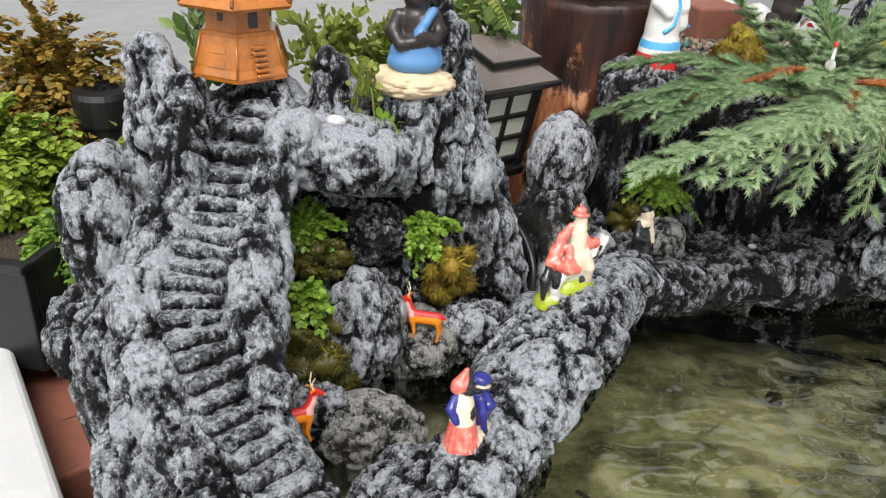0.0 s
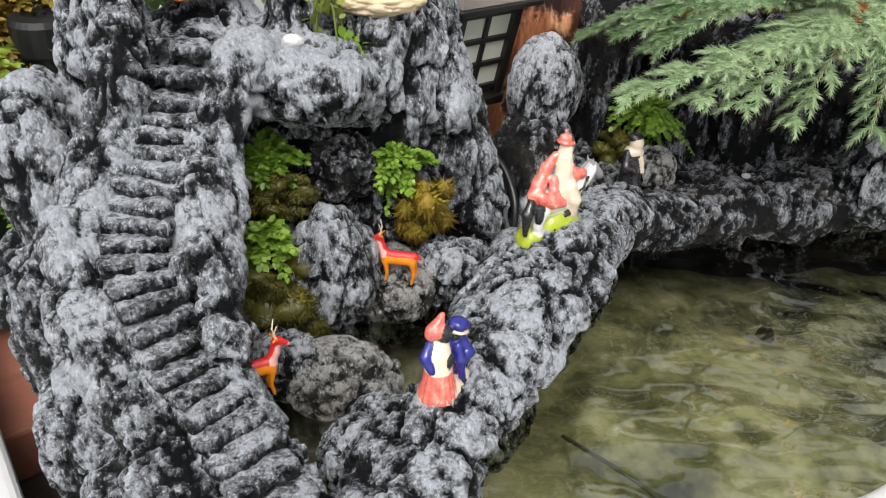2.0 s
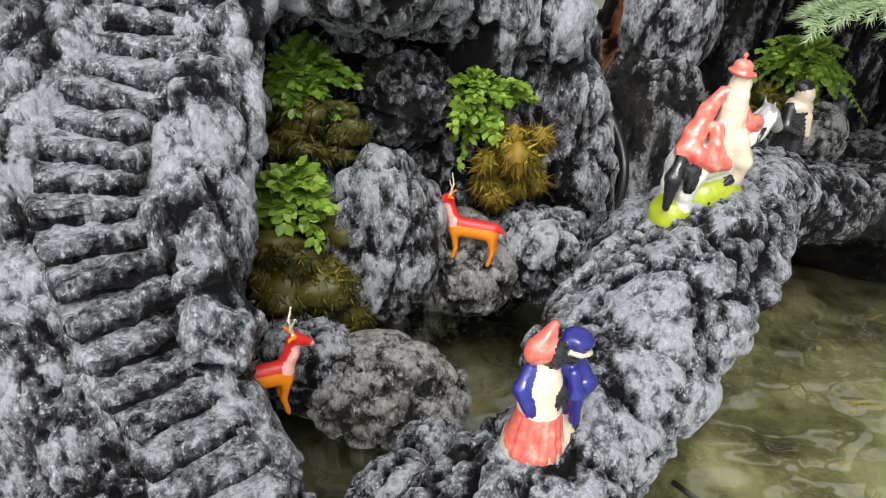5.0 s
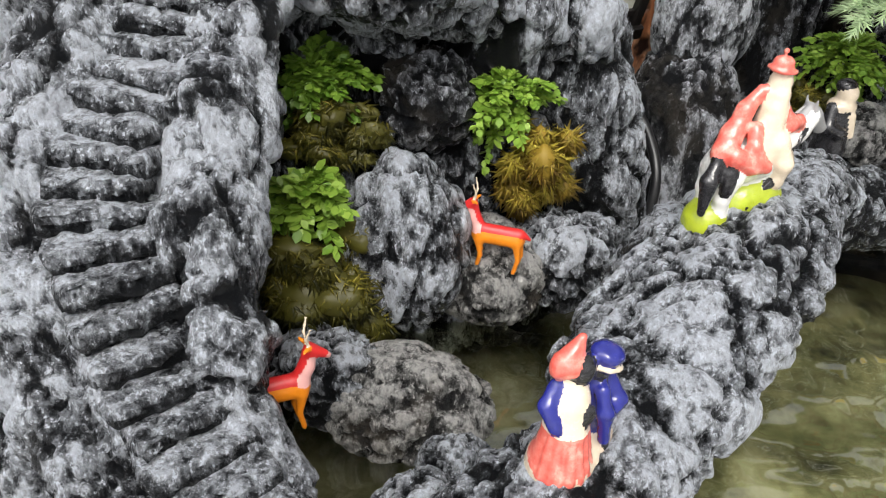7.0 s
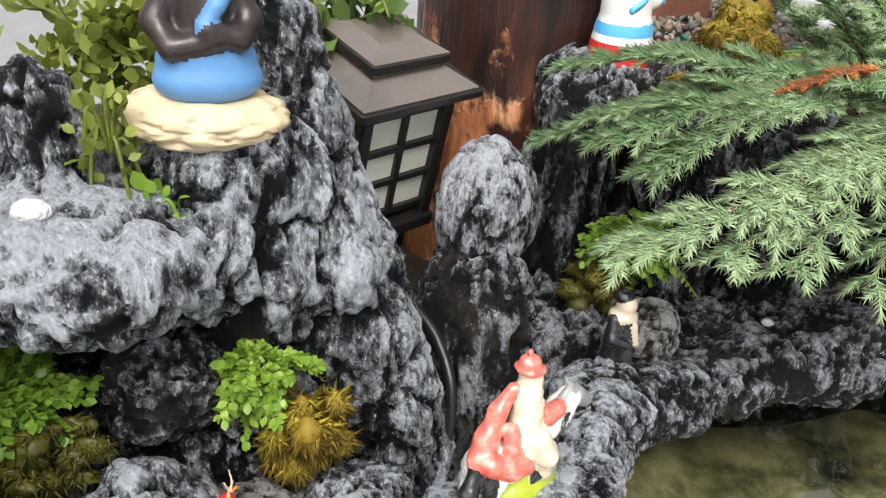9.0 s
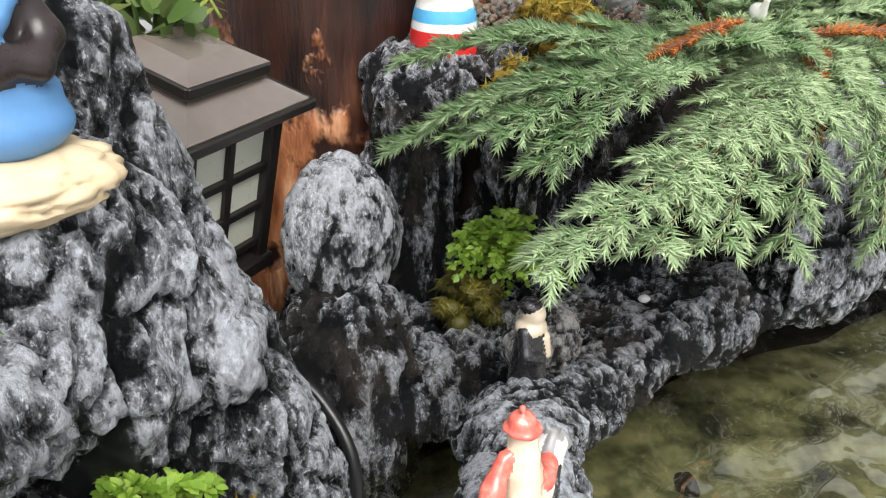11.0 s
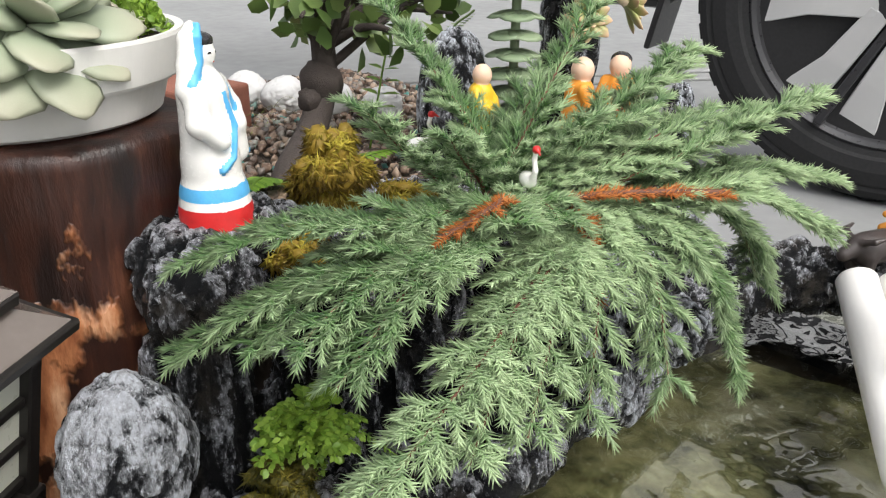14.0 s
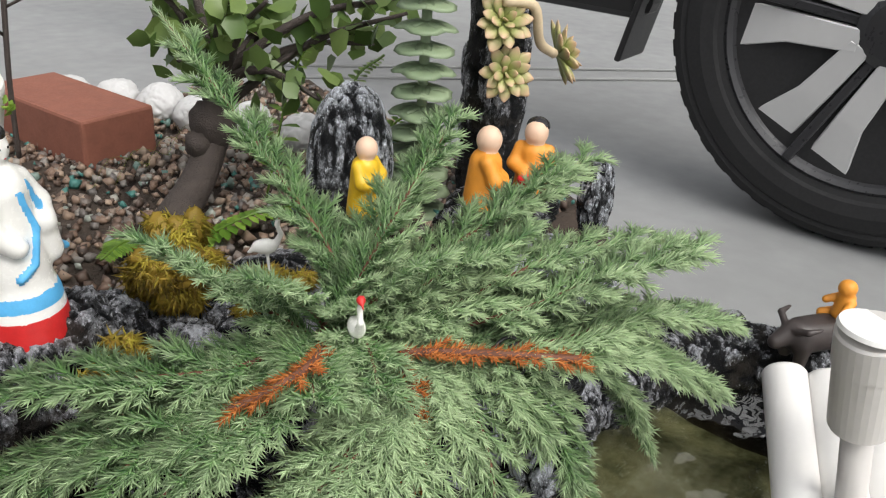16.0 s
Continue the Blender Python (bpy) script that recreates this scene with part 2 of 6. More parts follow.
def water_material():
    m, nt, b = nodes_of("pond_water", 0.03)
    nt.nodes.remove(b)
    clear = nd(nt, "ShaderNodeBsdfTransparent")
    clear.inputs[0].default_value = (0.87, 0.89, 0.76, 1)
    gloss = nd(nt, "ShaderNodeBsdfGlossy", Roughness=0.03)
    fr = nd(nt, "ShaderNodeFresnel", IOR=1.33)
    bp = nd(nt, "ShaderNodeBump", Strength=1.0, Distance=0.016)
    nt.links.new(calc(nt, "ADD", tex(nt, 8, 2, 0.45, (1, 1.8, 1)), calc(nt, "MULTIPLY", tex(nt, 26, 2, 0.5), 0.14)), bp.inputs["Height"])
    nt.links.new(bp.outputs[0], gloss.inputs["Normal"])
    nt.links.new(bp.outputs[0], fr.inputs["Normal"])
    ms = nt.nodes.new("ShaderNodeMixShader")
    nt.links.new(calc(nt, "MULTIPLY", fr.outputs[0], 7.5, True), ms.inputs[0])
    nt.links.new(clear.outputs[0], ms.inputs[1])
    nt.links.new(gloss.outputs[0], ms.inputs[2])
    nt.links.new(ms.outputs[0], nt.nodes["Material Output"].inputs[0])
    return m


def pond_floor_material():
    m, nt, b = nodes_of("mottled_algae_floor", 0.7)
    a = tex(nt, 9, 5, 0.6)
    f = tex(nt, 40, 5, 0.65)
    c = ramp(nt, calc(nt, "ADD", calc(nt, "MULTIPLY", a, 0.7), calc(nt, "MULTIPLY", f, 0.3)),
             [(0.36, (0.026, 0.027, 0.016)), (0.45, (0.175, 0.172, 0.094)), (0.54, (0.40, 0.38, 0.24)), (0.66, (0.62, 0.59, 0.45))])
    nt.links.new(c, b.inputs["Base Color"])
    return m


WATER, POND_FLOOR = water_material(), pond_floor_material()


# ---- mesh tools ----
def part(name, bm, material, parent=None, label="", smooth=False):
    """Links a bmesh as one mesh object, under a thing or a part."""
    me = bpy.data.meshes.new(name)
    bm.to_mesh(me)
    bm.free()
    return dress(name, me, material, parent, label, smooth)


def dress(name, me, material, parent=None, label="", smooth=False):
    for mt in material if isinstance(material, (list, tuple)) else [material]:
        me.materials.append(mt)
    if smooth:
        me.polygons.foreach_set("use_smooth", np.ones(len(me.polygons), bool))
    ob = new(name, me)
    if parent:
        ob.parent = parent
    if label:
        ob["label"] = label
    return ob


def thing(name, label, category, group="", kind=""):
    return tagged(new(name), label, category, group, kind)


def raw_mesh(name, verts, faces, attributes=(), slots=None):
    """A mesh from arrays; faces is an (n, 3) or (n, 4) array; attributes: (name, one value a vertex)."""
    verts, faces = np.asarray(verts, np.float32), np.asarray(faces, np.int32)
    me = bpy.data.meshes.new(name)
    k = faces.shape[1]
    me.vertices.add(len(verts))
    me.vertices.foreach_set("co", verts.ravel())
    me.loops.add(faces.size)
    me.loops.foreach_set("vertex_index", faces.ravel())
    me.polygons.add(len(faces))
    me.polygons.foreach_set("loop_start", np.arange(0, faces.size, k, dtype=np.int32))
    if slots is not None:
        me.polygons.foreach_set("material_index", np.asarray(slots, np.int32))
    for key, values in attributes:
        at = me.attributes.new(key, "FLOAT", "POINT")
        at.data.foreach_set("value", np.asarray(values, np.float32))
    me.update(calc_edges=True)
    return me


def hash3(i, j, k, seed):
    h = (i * 374761393 + j * 668265263 + k * 2147483647 + seed * 144269) & 0xFFFFFFFF
    h = ((h ^ (h >> 13)) * 1274126177) & 0xFFFFFFFF
    h = ((h ^ (h >> 15)) * 2246822519) & 0xFFFFFFFF
    return ((h ^ (h >> 16)) & 0xFFFF) / 65535.0


def value_noise(p, seed=0):
    """Smooth noise in 0..1 at points p (n, 3)."""
    q = np.floor(p).astype(np.int64)
    f = p - q
    f = f * f * (3 - 2 * f)
    out = np.zeros(len(p))
    for dx in (0, 1):
        for dy in (0, 1):
            for dz in (0, 1):
                w = (f[:, 0] if dx else 1 - f[:, 0]) * (f[:, 1] if dy else 1 - f[:, 1]) * (f[:, 2] if dz else 1 - f[:, 2])
                out += w * hash3(q[:, 0] + dx, q[:, 1] + dy, q[:, 2] + dz, seed)
    return out


def billow(p, seed, octaves=3):
    """Rounded lumps with sharp creases between, 0..1."""
    out, amp, total = np.zeros(len(p)), 1.0, 0.0
    for o in range(octaves):
        out += amp * (1 - np.abs(2 * value_noise(p * 2 ** o + 17.3 * o, seed + o) - 1) ** 0.8) * 1.0
        total += amp
        amp *= 0.5
    return 1 - out / total


def cells(p, seed):
    """Rounded pebbly lumps parted by narrow creases: 1 on a lump's crown, 0 in the crease."""
    q = np.floor(p).astype(np.int64)
    f = p - q
    near, next_near = np.full(len(p), 9.0), np.full(len(p), 9.0)
    for dx in (-1, 0, 1):
        for dy in (-1, 0, 1):
            for dz in (-1, 0, 1):
                i, j, k = q[:, 0] + dx, q[:, 1] + dy, q[:, 2] + dz
                d = (dx + hash3(i, j, k, seed) - f[:, 0]) ** 2 + (dy + hash3(i, j, k, seed + 1) - f[:, 1]) ** 2 + (dz + hash3(i, j, k, seed + 2) - f[:, 2]) ** 2
                next_near = np.minimum(next_near, np.maximum(near, d))
                near = np.minimum(near, d)
    gap = np.clip((np.sqrt(next_near) - np.sqrt(near)) / 0.26, 0, 1)
    return gap * (2 - gap)


class Clay:
    """Solid forms melted together: balls, rods and cuts on a grid of cells, skinned as a quad mesh."""

    def __init__(self, lo, hi, cell):
        self.lo, self.cell = np.array(lo, float), cell
        self.n = np.ceil((np.array(hi) - lo) / cell).astype(int) + 1
        self.d = np.full(tuple(self.n), 0.05, np.float32)
        self.made = []

    def _window(self, lo, hi):
        a = np.clip(np.floor((np.array(lo) - self.lo) / self.cell).astype(int), 0, self.n)
        b = np.clip(np.ceil((np.array(hi) - self.lo) / self.cell).astype(int) + 1, 0, self.n)
        if np.any(b <= a):
            return None, None
        g = [self.lo[i] + self.cell * np.arange(a[i], b[i]) for i in range(3)]
        return tuple(slice(a[i], b[i]) for i in range(3)), np.stack(np.meshgrid(*g, indexing="ij"), -1)

    def _melt(self, where, v, k, cut):
        old = self.d[where]
        if cut:
            h = np.clip(0.5 - 0.5 * (old + v) / k, 0, 1)
            self.d[where] = old * (1 - h) - v * h + k * h * (1 - h)
        else:
            h = np.clip(0.5 + 0.5 * (v - old) / k, 0, 1)
            self.d[where] = v * (1 - h) + old * h - k * h * (1 - h)

    def rod(self, a, b, ra, rb=None, k=0.012, cut=False, slot=0):
        a, b = np.array(a, float), np.array(b, float)
        rb = ra if rb is None else rb
        ab = b - a

        def dist(p):
            t = np.clip(((p - a) @ ab) / max(ab @ ab, 1e-12), 0, 1)
            return np.linalg.norm(p - a - t[..., None] * ab, axis=-1) - (ra + (rb - ra) * t)
        self._put(np.minimum(a - ra, b - rb), np.maximum(a + ra, b + rb), dist, k, cut, slot)
        return self

    def chain(self, points, r, k=0.012, cut=False, slot=0):
        rs = r if isinstance(r, (list, tuple)) else [r] * len(points)
        for i in range(len(points) - 1):
            self.rod(points[i], points[i + 1], rs[i], rs[i + 1], k, cut, slot)
        return self

    def ball(self, c, r, k=0.012, cut=False, slot=0, turn=None):
        c = np.array(c, float)
        r = np.array(r if isinstance(r, (list, tuple)) else (r, r, r), float)
        m = np.array(Euler([radians(v) for v in turn]).to_matrix()) if turn else np.eye(3)

        def dist(p):
            q = (p - c) @ m
            k0 = np.linalg.norm(q / r, axis=-1)
            k1 = np.linalg.norm(q / (r * r), axis=-1)
            return k0 * (k0 - 1) / np.maximum(k1, 1e-9)
        big = r.max() if turn else r
        self._put(c - big, c + big, dist, k, cut, slot)
        return self

    def _put(self, lo, hi, dist, k, cut, slot):
        where, p = self._window(lo - k - 0.02, hi + k + 0.02)
        if where is None:
            return
        self._melt(where, dist(p).astype(np.float32), k, cut)
        if not cut:
            self.made.append((dist, slot))

    def skin(self):
        d, n = self.d, self.n
        d[0], d[-1] = np.maximum(d[0], 1e-3), np.maximum(d[-1], 1e-3)
        d[:, 0], d[:, -1] = np.maximum(d[:, 0], 1e-3), np.maximum(d[:, -1], 1e-3)
        d[:, :, 0], d[:, :, -1] = np.maximum(d[:, :, 0], 1e-3), np.maximum(d[:, :, -1], 1e-3)
        s = d < 0
        total = sum(s[i:n[0] - 1 + i, j:n[1] - 1 + j, k:n[2] - 1 + k].astype(np.int8) for i in (0, 1) for j in (0, 1) for k in (0, 1))
        cells = np.argwhere((total > 0) & (total < 8))
        index = np.full(tuple(n - 1), -1, np.int32)
        index[tuple(cells.T)] = np.arange(len(cells))
        corner = [(i, j, k) for i in (0, 1) for j in (0, 1) for k in (0, 1)]
        val = np.stack([d[cells[:, 0] + i, cells[:, 1] + j, cells[:, 2] + k] for i, j, k in corner], 1)
        at, hits = np.zeros((len(cells), 3)), np.zeros(len(cells))
        for u in range(8):
            for v in range(u + 1, 8):
                if sum(abs(x - y) for x, y in zip(corner[u], corner[v])) != 1:
                    continue
                cross = (val[:, u] < 0) != (val[:, v] < 0)
                t = val[cross, u] / (val[cross, u] - val[cross, v])
                at[cross] += np.array(corner[u]) + t[:, None] * (np.array(corner[v]) - corner[u])
                hits[cross] += 1
        verts = self.lo + self.cell * (cells + at / hits[:, None])
        faces = []
        for ax in range(3):
            o1, o2 = [(1, 2), (2, 0), (0, 1)][ax]
            lo = [slice(1, None)] * 3
            lo[ax] = slice(0, n[ax] - 1)
            hi = list(lo)
            hi[ax] = slice(1, n[ax])
            for i in (o1, o2):
                lo[i], hi[i] = slice(1, n[i] - 1), slice(1, n[i] - 1)
            a, b = s[tuple(lo)], s[tuple(hi)]
            for flip, hit in ((False, a & ~b), (True, b & ~a)):
                e = np.argwhere(hit)
                if not len(e):
                    continue
                e[:, o1] += 1
                e[:, o2] += 1
                q = []
                for s1, s2 in ((0, 0), (1, 0), (1, 1), (0, 1)):
                    c = e.copy()
                    c[:, o1] -= 1 - s1
                    c[:, o2] -= 1 - s2
                    q.append(index[tuple(c.T)])
                q = np.stack(q, 1)
                faces.append(q[:, ::-1] if flip else q)
        return verts, np.concatenate(faces)

    def slots(self, centres):
        best, out = np.full(len(centres), 9.0), np.zeros(len(centres), int)
        for dist, slot in self.made:
            v = dist(centres)
            near = v < best
            best[near], out[near] = v[near], slot
        return out


def normals(verts, faces):
    fn = np.cross(verts[faces[:, 2]] - verts[faces[:, 0]], verts[faces[:, 3]] - verts[faces[:, 1]])
    vn = np.zeros_like(verts)
    for i in range(4):
        for c in range(3):
            vn[:, c] += np.bincount(faces[:, i], fn[:, c], len(verts))
    return vn / np.maximum(np.linalg.norm(vn, axis=1, keepdims=True), 1e-12)


def rock_skin(name, clay, seed=1, big=0.0060, mid=0.0046, small=0.0026, drip=0.55, f=1.0, brushed=()):
    """The clay as lumpy dripping rock, with the attribute 'lump': how far a spot stands proud, raised where it faces
    up.
    """
    v, q = clay.skin()
    nrm = normals(v, q)
    p = v * [1, 1, drip]
    w = np.stack([value_noise(p * 28 * f + 7.7 * k, seed + 60 + k) + 0.5 * value_noise(p * 75 * f + 3.1 * k, seed + 70 + k) for k in range(3)], 1) - 0.75
    p = p + w * 0.030 / f
    swell = value_noise(p * 20 * f + 3.3, seed + 30) + 0.5 * value_noise(p * 44 * f, seed + 31) - 0.75
    c1 = cells(p * 27 * f, seed)
    c2 = cells(p * 68 * f + 0.5 * value_noise(p * 60, seed + 40)[:, None], seed + 10)
    rough = value_noise(p * 150 * f + 9.7, seed + 20) + 0.6 * value_noise(p * 310 * f, seed + 21) - 0.8
    flute = value_noise(v * [105 * f, 105 * f, 22 * f] + w * 1.6, seed + 50) - 0.5
    steep = 1 - np.abs(nrm[:, 2])
    v = v + nrm * (swell * 2.2 * big + (c1 - 0.8) * big * 0.9 + (c2 - 0.8) * mid * 0.8 + rough * 1.2 * small + flute * steep * mid * 2.0)[:, None]
    nrm = normals(v, q)
    # shade in creases and light on upward faces go into the rock's colour
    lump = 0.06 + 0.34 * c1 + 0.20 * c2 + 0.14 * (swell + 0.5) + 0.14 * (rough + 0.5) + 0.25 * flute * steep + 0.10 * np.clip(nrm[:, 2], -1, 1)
    # where the white was brushed on thicker, or the tone is made darker
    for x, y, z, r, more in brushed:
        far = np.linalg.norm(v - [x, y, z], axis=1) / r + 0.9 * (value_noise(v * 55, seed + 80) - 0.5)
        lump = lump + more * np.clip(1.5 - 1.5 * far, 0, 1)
    return raw_mesh(name, v, q, [("lump", np.clip(lump, 0, 1.2))])


def boulder(name, c, r, seed, label, material=None, lump=0.2, turn=0, parent=None, category="rock"):
    """A loose lumpy stone on its own."""
    bm = bmesh.new()
    bmesh.ops.create_icosphere(bm, subdivisions=3 if parent else 5, radius=1)
    p = np.array([v.co[:] for v in bm.verts])
    faces = np.array([[v.index for v in f.verts] for f in bm.faces])
    bm.free()
    wander = 0.45 * np.stack([value_noise(p * 2.3 + 5 * i, seed + i) for i in range(3)], 1)
    b1, b2 = cells(p * 1.1 + wander + seed, seed), 0.55 * cells(p * 2.6 + wander + seed, seed + 5) + 0.45 * value_noise(p * [9, 9, 4] + seed, seed + 8)
    n1 = value_noise(p * 0.9 + seed, seed + 3)
    k = 0.88 + lump * 1.3 * (n1 - 0.4) + lump * 0.40 * (b1 - 0.6) + lump * 0.55 * (b2 - 0.55)
    p = p * k[:, None] * np.array(r)
    p = p @ np.array(Euler((0, 0, radians(turn))).to_matrix()).T
    # shade toned in: creases darker, crown paler than the underside
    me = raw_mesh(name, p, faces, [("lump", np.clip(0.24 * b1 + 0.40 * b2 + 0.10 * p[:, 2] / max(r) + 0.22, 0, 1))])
    ob = dress(name, me, material or ROCK, parent, "", True)
    ob.location = c
    return ob if parent else tagged(ob, label, category)


def figure(name, clay, materials, label, category, place, turn=0, size=1.0, wobble=0.0):
    """A small cast figure as one plain mesh, its paint laid by what stands nearest."""
    v, q = clay.skin()
    if wobble:
        v = v + normals(v, q) * ((billow(v * 160, 4, 2) - 0.5) * 2 * wobble)[:, None]
    slots = clay.slots(v[q].mean(1))
    me = raw_mesh(name, v * size, q, (), slots)
    ob = dress(name, me, materials, None, "", True)
    ob.matrix_world = pose(*place, 0, 0, turn)
    return tagged(ob, label, category)


def lathe(profile, steps=32, phase=0.0):
    """A turned bmesh from (radius, height) pairs."""
    bm = bmesh.new()
    rings = []
    for r, z in profile:
        rings.append([bm.verts.new((r * math.cos(2 * math.pi * (i + phase) / steps), r * math.sin(2 * math.pi * (i + phase) / steps), z)) for i in range(steps)])
    for a, b in zip(rings, rings[1:]):
        for i in range(steps):
            bm.faces.new((a[i], a[(i + 1) % steps], b[(i + 1) % steps], b[i]))
    if profile[0][0] > 1e-6:
        bm.faces.new(rings[0][::-1])
    if profile[-1][0] > 1e-6:
        bm.faces.new(rings[-1])
    bmesh.ops.remove_doubles(bm, verts=bm.verts, dist=1e-7)
    return bm


def block(sx, sy, sz, m=None, bevel=0.0, segments=2):
    """A box of those sizes round the origin, with rounded edges, at the pose m."""
    bm = bmesh.new()
    bmesh.ops.create_cube(bm, size=1)
    bmesh.ops.scale(bm, vec=(sx, sy, sz), verts=bm.verts)
    if bevel:
        bmesh.ops.bevel(bm, geom=bm.edges[:], offset=bevel, segments=segments, affect="EDGES", profile=0.5)
    if m is not None:
        bm.transform(m)
    return bm


def tube(points, radii, sides=8):
    """A pipe through points, with a radius at each."""
    bm = bmesh.new()
    pts = [Vector(p) for p in points]
    rs = radii if isinstance(radii, (list, tuple)) else [radii] * len(pts)
    rings, ref = [], Vector((0.31, 0.17, 0.93))
    for i, p in enumerate(pts):
        d = (pts[min(i + 1, len(pts) - 1)] - pts[max(i - 1, 0)]).normalized()
        u = d.cross(ref)
        u = u.normalized() if u.length > 1e-3 else d.orthogonal().normalized()
        w = d.cross(u)
        rings.append([bm.verts.new(p + rs[i] * (math.cos(2 * math.pi * j / sides) * u + math.sin(2 * math.pi * j / sides) * w)) for j in range(sides)])
    for a, b in zip(rings, rings[1:]):
        for j in range(sides):
            bm.faces.new((a[j], b[j], b[(j + 1) % sides], a[(j + 1) % sides]))
    bm.faces.new(rings[0])
    bm.faces.new(rings[-1][::-1])
    bmesh.ops.recalc_face_normals(bm, faces=bm.faces[:])
    return bm


def bend(points, steps):
    """A smooth line through points (Catmull-Rom)."""
    p = [np.array(points[0]) * 2 - points[1], *[np.array(q, float) for q in points], np.array(points[-1]) * 2 - points[-2]]
    out = []
    for i in range(1, len(p) - 2):
        for s in range(steps):
            t = s / steps
            out.append(0.5 * (2 * p[i] + (p[i + 1] - p[i - 1]) * t + (2 * p[i - 1] - 5 * p[i] + 4 * p[i + 1] - p[i + 2]) * t * t
                              + (3 * p[i] - p[i - 1] - 3 * p[i + 1] + p[i + 2]) * t ** 3))
    out.append(p[-2])
    return out


def frames_of(direction, spin):
    """Orthonormal frames (n, 3, 3) whose last row is direction."""
    d = direction / np.linalg.norm(direction, axis=1, keepdims=True)
    ref = np.where(np.abs(d[:, 2:3]) > 0.9, [[1.0, 0, 0]], [[0, 0, 1.0]])
    u = np.cross(ref, d)
    u /= np.linalg.norm(u, axis=1, keepdims=True)
    w = np.cross(d, u)
    c, s = np.cos(spin)[:, None], np.sin(spin)[:, None]
    return np.stack([c * u + s * w, -s * u + c * w, d], 1)


def spread(tv, tf, at, basis, size, young=None):
    """Copies of a small template (verts, faces) at places, turned by basis and scaled: one set of arrays."""
    size = np.asarray(size)
    v = np.einsum("vi,nij->nvj", tv, basis) * size[:, None, None] + at[:, None, :]
    f = tf[None] + (np.arange(len(at)) * len(tv))[:, None, None]
    y = np.repeat(young, len(tv)) if young is not None else np.zeros(len(at) * len(tv))
    return v.reshape(-1, 3), f.reshape(-1, tf.shape[1]), y


# templates along +z: an oval leaf, folded a little, and a needle
LEAF_V = np.array([(0, 0, 0), (0.30, 0.06, 0.32), (0.34, 0.05, 0.66), (0, -0.10, 1.0), (-0.34, 0.05, 0.66), (-0.30, 0.06, 0.32), (0, -0.05, 0.5)])
LEAF_F = np.array([(0, 1, 6, 5), (1, 2, 3, 6), (6, 3, 4, 5)])
NEEDLE_V = np.array([(0.10, 0, 0), (-0.05, 0.09, 0), (-0.05, -0.09, 0), (0.0, 0, 1.0)])
NEEDLE_F = np.array([(0, 1, 3), (1, 2, 3), (2, 0, 3)])


def rand_dirs(rng, n, up=0.0):
    d = rng.normal(size=(n, 3))
    d /= np.linalg.norm(d, axis=1, keepdims=True)
    d[:, 2] += up
    return d / np.linalg.norm(d, axis=1, keepdims=True)


# ---- ground, pond and rock ----
GROUND = 0.46
WATER_Z = 0.487

bm = bmesh.new()
xs, ys = [-30, -6, -2, -0.62, 0.80, 1.07, 2.5, 7, 30], [-30, -6, -1.5, -0.25, 0.93, 1.62, 3, 7, 30]
grid = [[bm.verts.new((x, y, GROUND)) for x in xs] for y in ys]
for j in range(len(ys) - 1):
    for i in range(len(xs) - 1):
        if xs[i] >= -0.62 and ys[j] >= -0.25 and ((xs[i + 1] <= 0.80 and ys[j + 1] <= 1.62) or (xs[i + 1] <= 1.07 and ys[j + 1] <= 0.93)):
            continue
        bm.faces.new((grid[j][i], grid[j][i + 1], grid[j + 1][i + 1], grid[j + 1][i]))
ground = tagged(part("ground", bm, CONCRETE), "smooth grey concrete yard, damp and a little stained", "ground", kind="structure")

# pond floor and its side walls, one sunken shell
bm = bmesh.new()
bmesh.ops.create_grid(bm, x_segments=90, y_segments=90, size=1)
for v in bm.verts:
    p = v.co
    p.x, p.y = 0.40 + p.x * 0.66, 0.36 + p.y * 0.58
    p.z = 0.375 + 0.022 * noise.noise((p.x * 5, p.y * 5, 1.0)) + 0.012 * noise.noise((p.x * 16, p.y * 16, 4.0))
pond_floor = tagged(part("pond_floor", bm, POND_FLOOR, smooth=True), "olive green algae and silt on a pond floor", "pond floor", kind="structure")

bm = bmesh.new()
bmesh.ops.create_grid(bm, x_segments=160, y_segments=130, size=1)
for v in bm.verts:
    p = v.co
    p.x, p.y = 0.42 + p.x * 0.66, 0.40 + p.y * 0.56
    p.z = WATER_Z + 0.0026 * noise.noise((p.x * 16, p.y * 26, 0.3)) + 0.0011 * noise.noise((p.x * 45, p.y * 60, 2.3))
water = tagged(part("water", bm, WATER, smooth=True), "still murky green pond water with small ripples", "water", kind="structure")

# the tall rock with the stairway
STAIR = bend([(-0.156, 0.640, 0.790), (-0.166, 0.602, 0.742), (-0.167, 0.575, 0.716), (-0.174, 0.543, 0.693), (-0.177, 0.515, 0.668),
              (-0.162, 0.485, 0.643), (-0.140, 0.462, 0.610), (-0.112, 0.437, 0.583), (-0.078, 0.402, 0.558), (-0.035, 0.352, 0.528)], 6)
mountain = thing("mountain_rock", "tall charcoal cement rockery painted white on its lumps", "rockery")
c = Clay((-0.42, 0.30, 0.42), (0.16, 0.88, 0.92), 0.0034)
